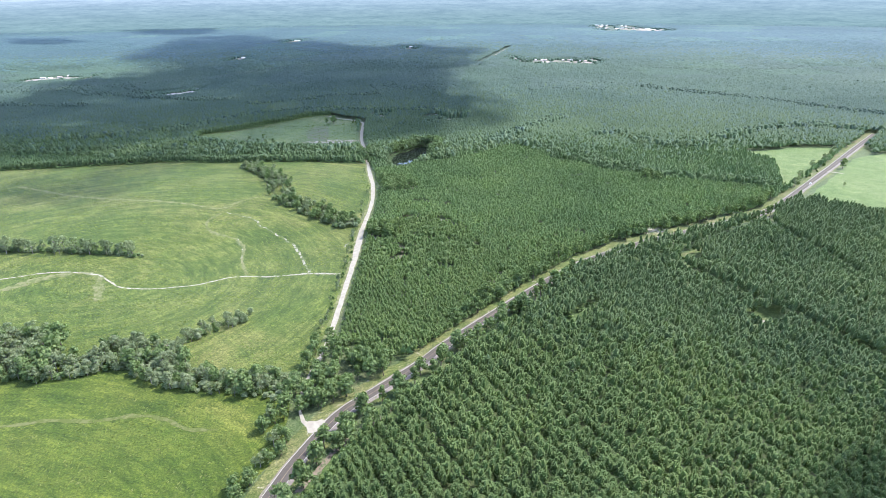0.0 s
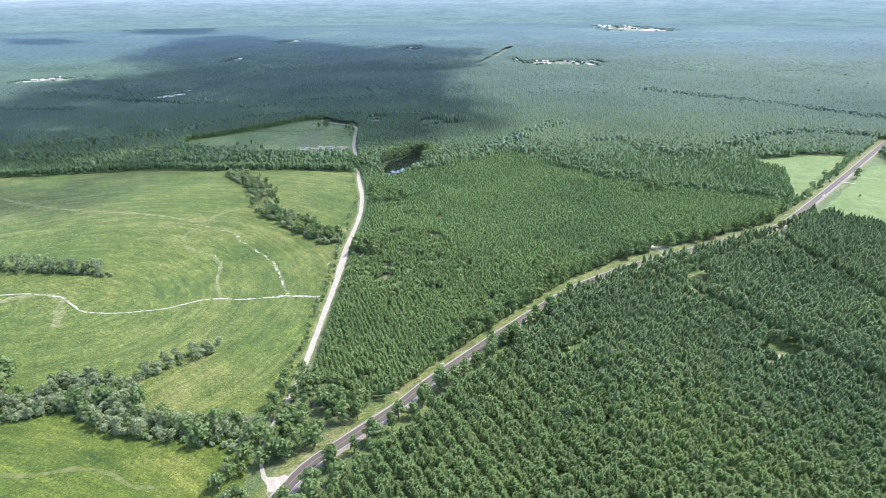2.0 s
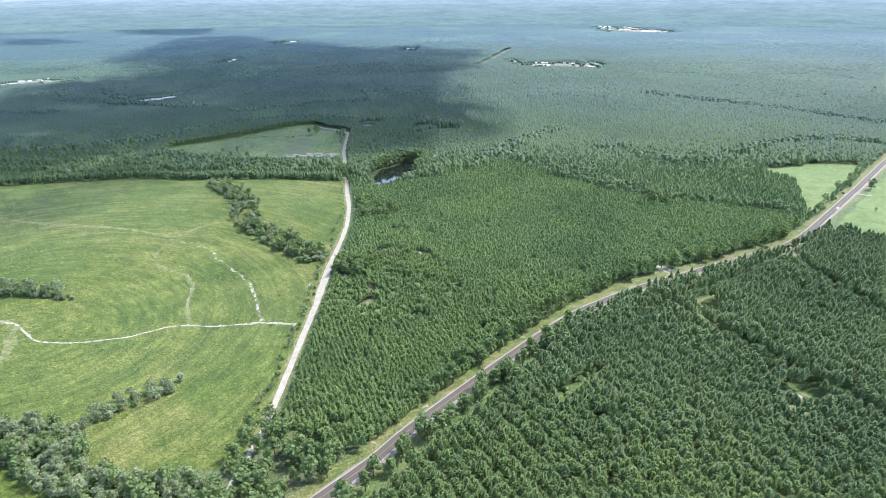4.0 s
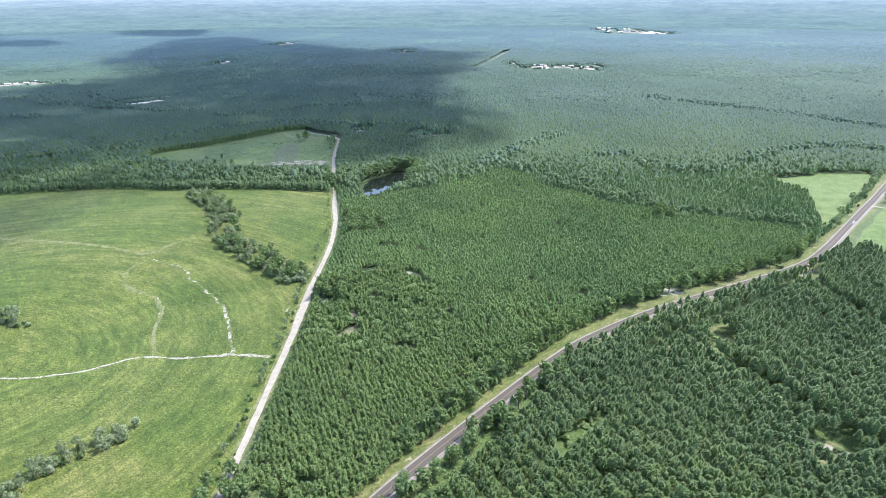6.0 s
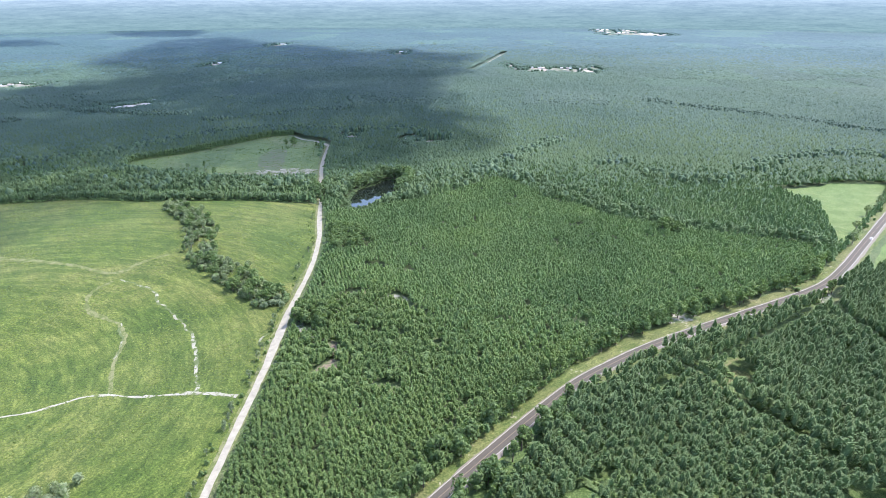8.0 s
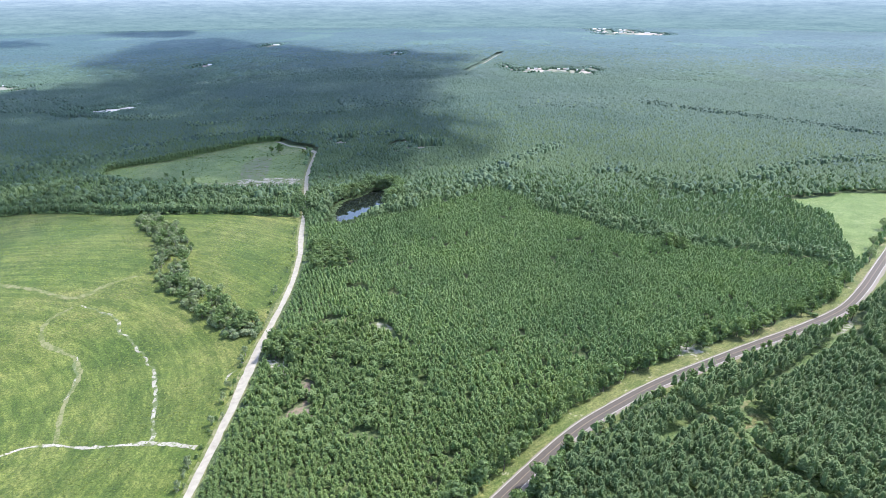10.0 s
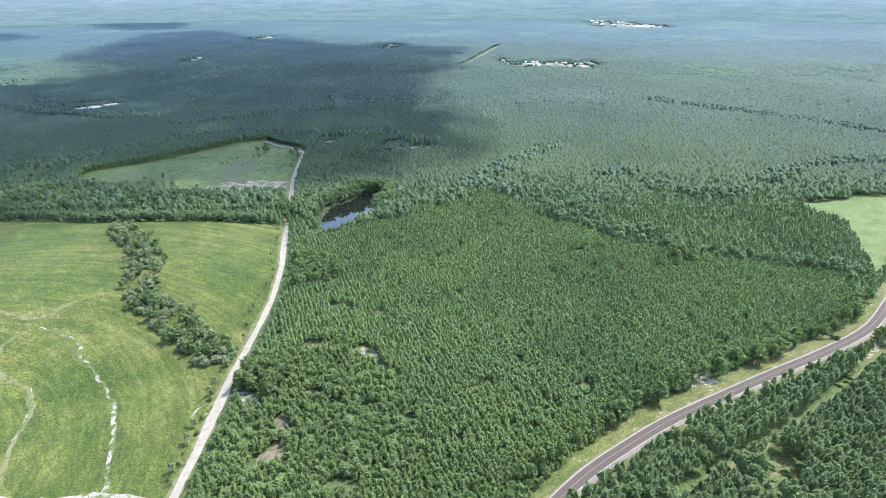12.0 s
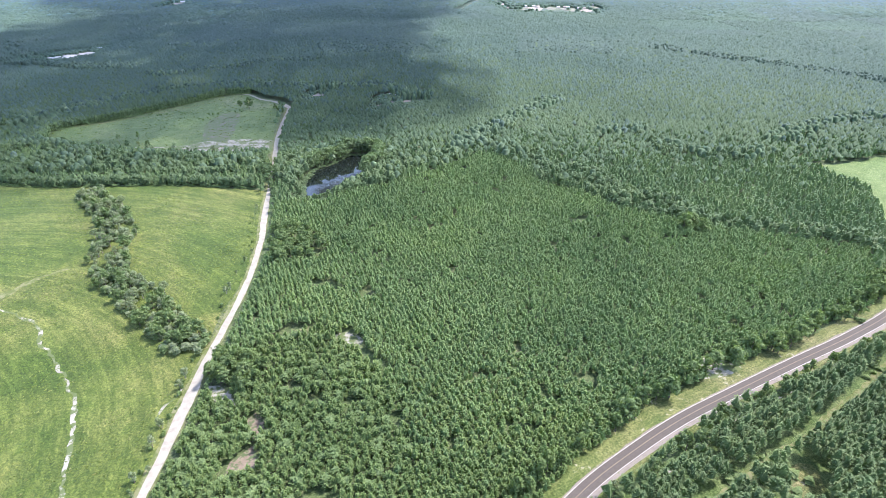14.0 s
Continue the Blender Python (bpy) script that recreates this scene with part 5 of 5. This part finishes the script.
def house(px, py, turn, w, l, h, roof, label):
    """A small gabled house: walls, roof with eaves, door and windows."""
    ob = tagged(new("house"), label, "house", "far houses")
    ob.matrix_basis = pose(px, py, 0.6 if py > 1140 else 0, 0, 0, turn)
    v, f = box(-l / 2, l / 2, -w / 2, w / 2, -0.1, h)
    part("wall", mesh_of("wall", v, f, M_WALL), ob)
    e, p = 0.5, w * 0.26
    rv, rf = [], []
    for lift in (0.0, 0.18):
        rv += [(s * (l / 2 + e), q * (w / 2 + e), h + 0.02 + lift + (p if q == 0 else -0.1)) for s in (-1, 1) for q in (-1, 0, 1)]
    rf = [(6, 9, 10, 7), (7, 10, 11, 8), (0, 1, 4, 3), (1, 2, 5, 4), (0, 3, 9, 6), (2, 8, 11, 5), (0, 6, 7, 1), (1, 7, 8, 2), (3, 4, 10, 9), (4, 5, 11, 10)]
    part("roof", mesh_of("roof", rv, rf, roof), ob)
    v, f = box(-0.5, 0.5, -w / 2 - 0.06, -w / 2 - 0.003, 0, 2.05)
    part("door", mesh_of("door", v, f, M_DOOR), ob)
    for s in (-0.32, 0.32):
        v, f = box(l * s - 0.6, l * s + 0.6, -w / 2 - 0.05, -w / 2 - 0.003, 1.0, 2.1)
        part("window", mesh_of("window", v, f, M_PANE), ob)
    return ob


def car(px, py, turn):
    """A small white saloon: body, cabin with dark glass, wheels."""
    ob = tagged(new("car"), "small white car driving on the highway", "car")
    ob.matrix_basis = pose(px, py, 0.16, 0, 0, turn)
    v, f = [], []
    for x0, z0, z1, w in ((-2.2, 0.45, 0.75, 0.8), (-1.9, 0.3, 0.9, 0.88), (0.0, 0.28, 0.95, 0.9), (1.4, 0.3, 0.85, 0.88), (2.2, 0.42, 0.68, 0.76)):
        v += [(x0, -w, z0), (x0, w, z0), (x0, w * 0.92, z1), (x0, -w * 0.92, z1)]
    for q in range(4):
        for s in range(4):
            a, b = q * 4 + s, q * 4 + (s + 1) % 4
            f.append((a, b, b + 4, a + 4))
    f += [(3, 2, 1, 0), (16, 17, 18, 19)]
    part("body", mesh_of("body", v, f, M_CAR), ob)
    v = [(-1.5, -0.78, 0.9), (-1.5, 0.78, 0.9), (1.0, 0.78, 0.93), (1.0, -0.78, 0.93), (-0.9, -0.62, 1.4), (-0.9, 0.62, 1.4), (0.25, 0.62, 1.42), (0.25, -0.62, 1.42)]
    part("cabin", mesh_of("cabin", v, [(0, 1, 5, 4), (1, 2, 6, 5), (2, 3, 7, 6), (3, 0, 4, 7)], M_PANE), ob, "dark glass cabin")
    v = [(a, b, c) for c in (1.4, 1.46) for a, b in ((-0.95, -0.66), (0.3, -0.66), (0.3, 0.66), (-0.95, 0.66))]
    part("roof", mesh_of("roof", v, [(3, 2, 1, 0), (4, 5, 6, 7), (0, 1, 5, 4), (1, 2, 6, 5), (2, 3, 7, 6), (3, 0, 4, 7)], M_CAR), ob)
    for a in (-1.35, 1.35):
        for b in (-0.82, 0.82):
            v = [(a + 0.32 * math.cos(s), b + o, 0.32 + 0.32 * math.sin(s)) for o in (-0.1, 0.1) for s in np.linspace(0, 2 * math.pi, 10, endpoint=False)]
            f = [(s, (s + 1) % 10, 10 + (s + 1) % 10, 10 + s) for s in range(10)] + [(o, o + s, o + s + 1, o + s + 2) for o in (0, 10) for s in (1, 3, 5, 7)]
            part("wheel", mesh_of("wheel", v, f, M_TYRE), ob)
    return ob


M_CAR = plain("white_car_paint", (0.75, 0.75, 0.74), 0.3, 0.05)
M_TYRE = plain("black_rubber", (0.03, 0.03, 0.03), 0.8, 0.2)
car(395.5, 664.5, 47.5)

HOMES = [(-641, 1414, 20, 9, 14, 1), (-153, 1108, 25, 6, 12, 1), (-62, 1053, 10, 6, 11, 1), (-47, 1072, 30, 5, 9, 1), (-28, 1075, -10, 6, 12, 1), (-15, 1080, 60, 5, 9, 1), (-53, 1079, 40, 6, 9, 0), (-6, 1085, 15, 5, 8, 0),
         (-807, 2204, 10, 10, 22, 1), (-1163, 1628, 15, 8, 20, 1), (-1145, 1632, 60, 8, 14, 1), (-1131, 1652, 5, 9, 18, 0), (-1124, 1684, 30, 8, 16, 1), (-1086, 1674, 80, 8, 14, 1), (-1036, 1652, 20, 8, 14, 0),
         (-240, 2676, 0, 10, 22, 1), (-212, 2664, 10, 10, 20, 1), (-858, 3110, 0, 12, 26, 1), (-838, 3096, 0, 10, 18, 1)]
for px, py, turn, w, l, white in HOMES:
    house(px, py, turn, w * 0.75, l * 0.7, 2.6, M_ROOF if white else M_ROOF_TAN, "small house with a white metal roof" if white else "small house with a tan shingle roof")
for q, (sx, sy, r) in enumerate(SITES[15:]):
    for s in range(2 if sy < 3000 else 4):
        white = (q + s) % 3 > 0
        w = rng.uniform(5, 8) if sy < 3000 else rng.uniform(9, 14)
        house(sx + rng.uniform(-0.8, 0.8) * r, sy + rng.uniform(-0.2, 0.6) * r + 0.003 * sy * s, rng.uniform(-40, 40), w, w * rng.uniform(1.3, 2.0), 3.0, M_ROOF if white else M_ROOF_TAN,
              "pale metal roofed building in a far clearing" if white else "tan roofed building in a far clearing")

# ---- the cloud, out of view, shaped from the outline of its shade over the northern woods ----
SHADE = [(-733.6, 740), (-421.4, 775), (-340, 815), (-250, 860), (-160, 880), (-90, 905), (-35, 950), (10, 1010), (30, 1090), (0, 1200), (-60, 1493.1), (-53.8, 1758.6), (34.4, 2496.4), (-575.5, 2691.5), (-719.8, 2932.5), (-973.6, 3057.4), (-1279.4, 3492.7),
         (-1483.2, 3268.0), (-1335, 2709.7), (-1194.7, 2127.2), (-834, 1760.2), (-953, 1576.9), (-1007.2, 1457.4), (-959.2, 1180.6), (-993.4, 862.0)]
SHADE_MORE = [[(-2172, 3933), (-2393, 4584), (-2048, 4655), (-1729, 4180), (-1566, 3581), (-1890, 3640)], [(-2383, 3228), (-2202, 3225), (-1927, 2990), (-1942, 2853), (-2101, 2855)], [(-366, 2633), (-235, 2716), (-181, 2503), (-335, 2432)]]
M_CLOUD, ct, cb = nodes_of("cloud_vapour")
cb.inputs["Base Color"].default_value = (0.9, 0.9, 0.9, 1)
cb.inputs["Roughness"].default_value = 1.0
ctr = ct.nodes.new("ShaderNodeBsdfTransparent")
cms = ct.nodes.new("ShaderNodeMixShader")
ct.links.new(ramp(ct, noise_at(ct, 0.01, 4, 0.6), [(0.3, (0.32, 0.32, 0.32)), (0.7, (0.58, 0.58, 0.58))]), cms.inputs[0])
ct.links.new(ctr.outputs[0], cms.inputs[1])
ct.links.new(cb.outputs[0], cms.inputs[2])
ct.links.new(cms.outputs[0], ct.nodes["Material Output"].inputs[0])
M_WISP, vt, vb = nodes_of("thin_cloud_vapour")
vb.inputs["Base Color"].default_value = (0.9, 0.9, 0.9, 1)
vb.inputs["Roughness"].default_value = 1.0
vtr = vt.nodes.new("ShaderNodeBsdfTransparent")
vms = vt.nodes.new("ShaderNodeMixShader")
vt.links.new(ramp(vt, noise_at(vt, 0.012, 4, 0.6), [(0.3, (0.06, 0.06, 0.06)), (0.7, (0.26, 0.26, 0.26))]), vms.inputs[0])
vt.links.new(vtr.outputs[0], vms.inputs[1])
vt.links.new(vb.outputs[0], vms.inputs[2])
vt.links.new(vms.outputs[0], vt.nodes["Material Output"].inputs[0])
CLOUD_Z = 1200.0
shift = np.array([sun_way.x, sun_way.y]) / sun_way.z * CLOUD_Z


def rim_distance(poly, x, y):
    """Distance to the outline of a shape, positive inside."""
    ring = np.array([*poly, poly[0]], float)
    dist, _ = near_line(ring, x, y, 1e5)
    return np.where(inside(poly, x, y), dist, -dist)


def puffs(name, x, y, size, mat, label):
    vs, fs = [], []
    for q, (a, b, s) in enumerate(zip(x, y, size)):
        vs.append(ICO[q % 6] * (s, s, s * 0.5) * rng.uniform(0.8, 1.15) + (a + shift[0], b + shift[1], CLOUD_Z + rng.normal(0, 8)))
        fs.append(ICO_F + 12 * q)
    tagged(new(name, mesh_of(name, np.vstack(vs), np.vstack(fs), mat, True)), label, "cloud", kind="stuff")


x, y = scatter(-2500, 450, 50, 4700, 75, 75, (0, 1), 0.25)
rx, ry = scatter(-2500, 450, 50, 4700, 40, 40, (0, 1), 0.45)
core, rim = np.zeros(len(x), bool), np.zeros(len(rx), bool)
for shape in (SHADE, *SHADE_MORE):
    small = shape is not SHADE
    core |= rim_distance(shape, x, y) > (20 if small else 45)
    d = rim_distance(shape, rx, ry) + 45 * (lattice(rx, ry, 90, 88) - 0.5)
    rim |= (d > -45) & (d < (50 if small else 90))
# unseen wisps added for the soft shade on the north-west meadow
mx, my = scatter(-620, -300, 560, 740, 30, 30, (0, 1), 0.5)
m = (rim_distance([(-600, 650), (-520, 715), (-340, 690), (-330, 640), (-400, 580), (-450, 575)], mx, my) > 0) & (lattice(mx, my, 70, 89) > 0.4)
# unseen cloud added to darken the near corner of the pine stand
px, py = scatter(100, 360, 90, 280, 15, 15, (0, 1), 0.3)
low = rim_distance([(136, 165), (146, 187), (162, 207), (195, 226), (260, 250), (340, 255), (340, 110), (160, 110)], px, py)
puffs("small_cloud", px[low > 6], py[low > 6], np.full((low > 6).sum(), 22.0), M_CLOUD, "small white cloud shading the pine stand")
puffs("cumulus_cloud", x[core], y[core], np.full(core.sum(), 78.0), M_CLOUD, "broad white summer cloud shading the woods")
puffs("cloud_wisps", np.append(rx[rim], mx[m]), np.append(ry[rim], my[m]), np.append(np.full(rim.sum(), 46.0), np.full(m.sum(), 34.0)), M_WISP, "thin ragged rim of a summer cloud")
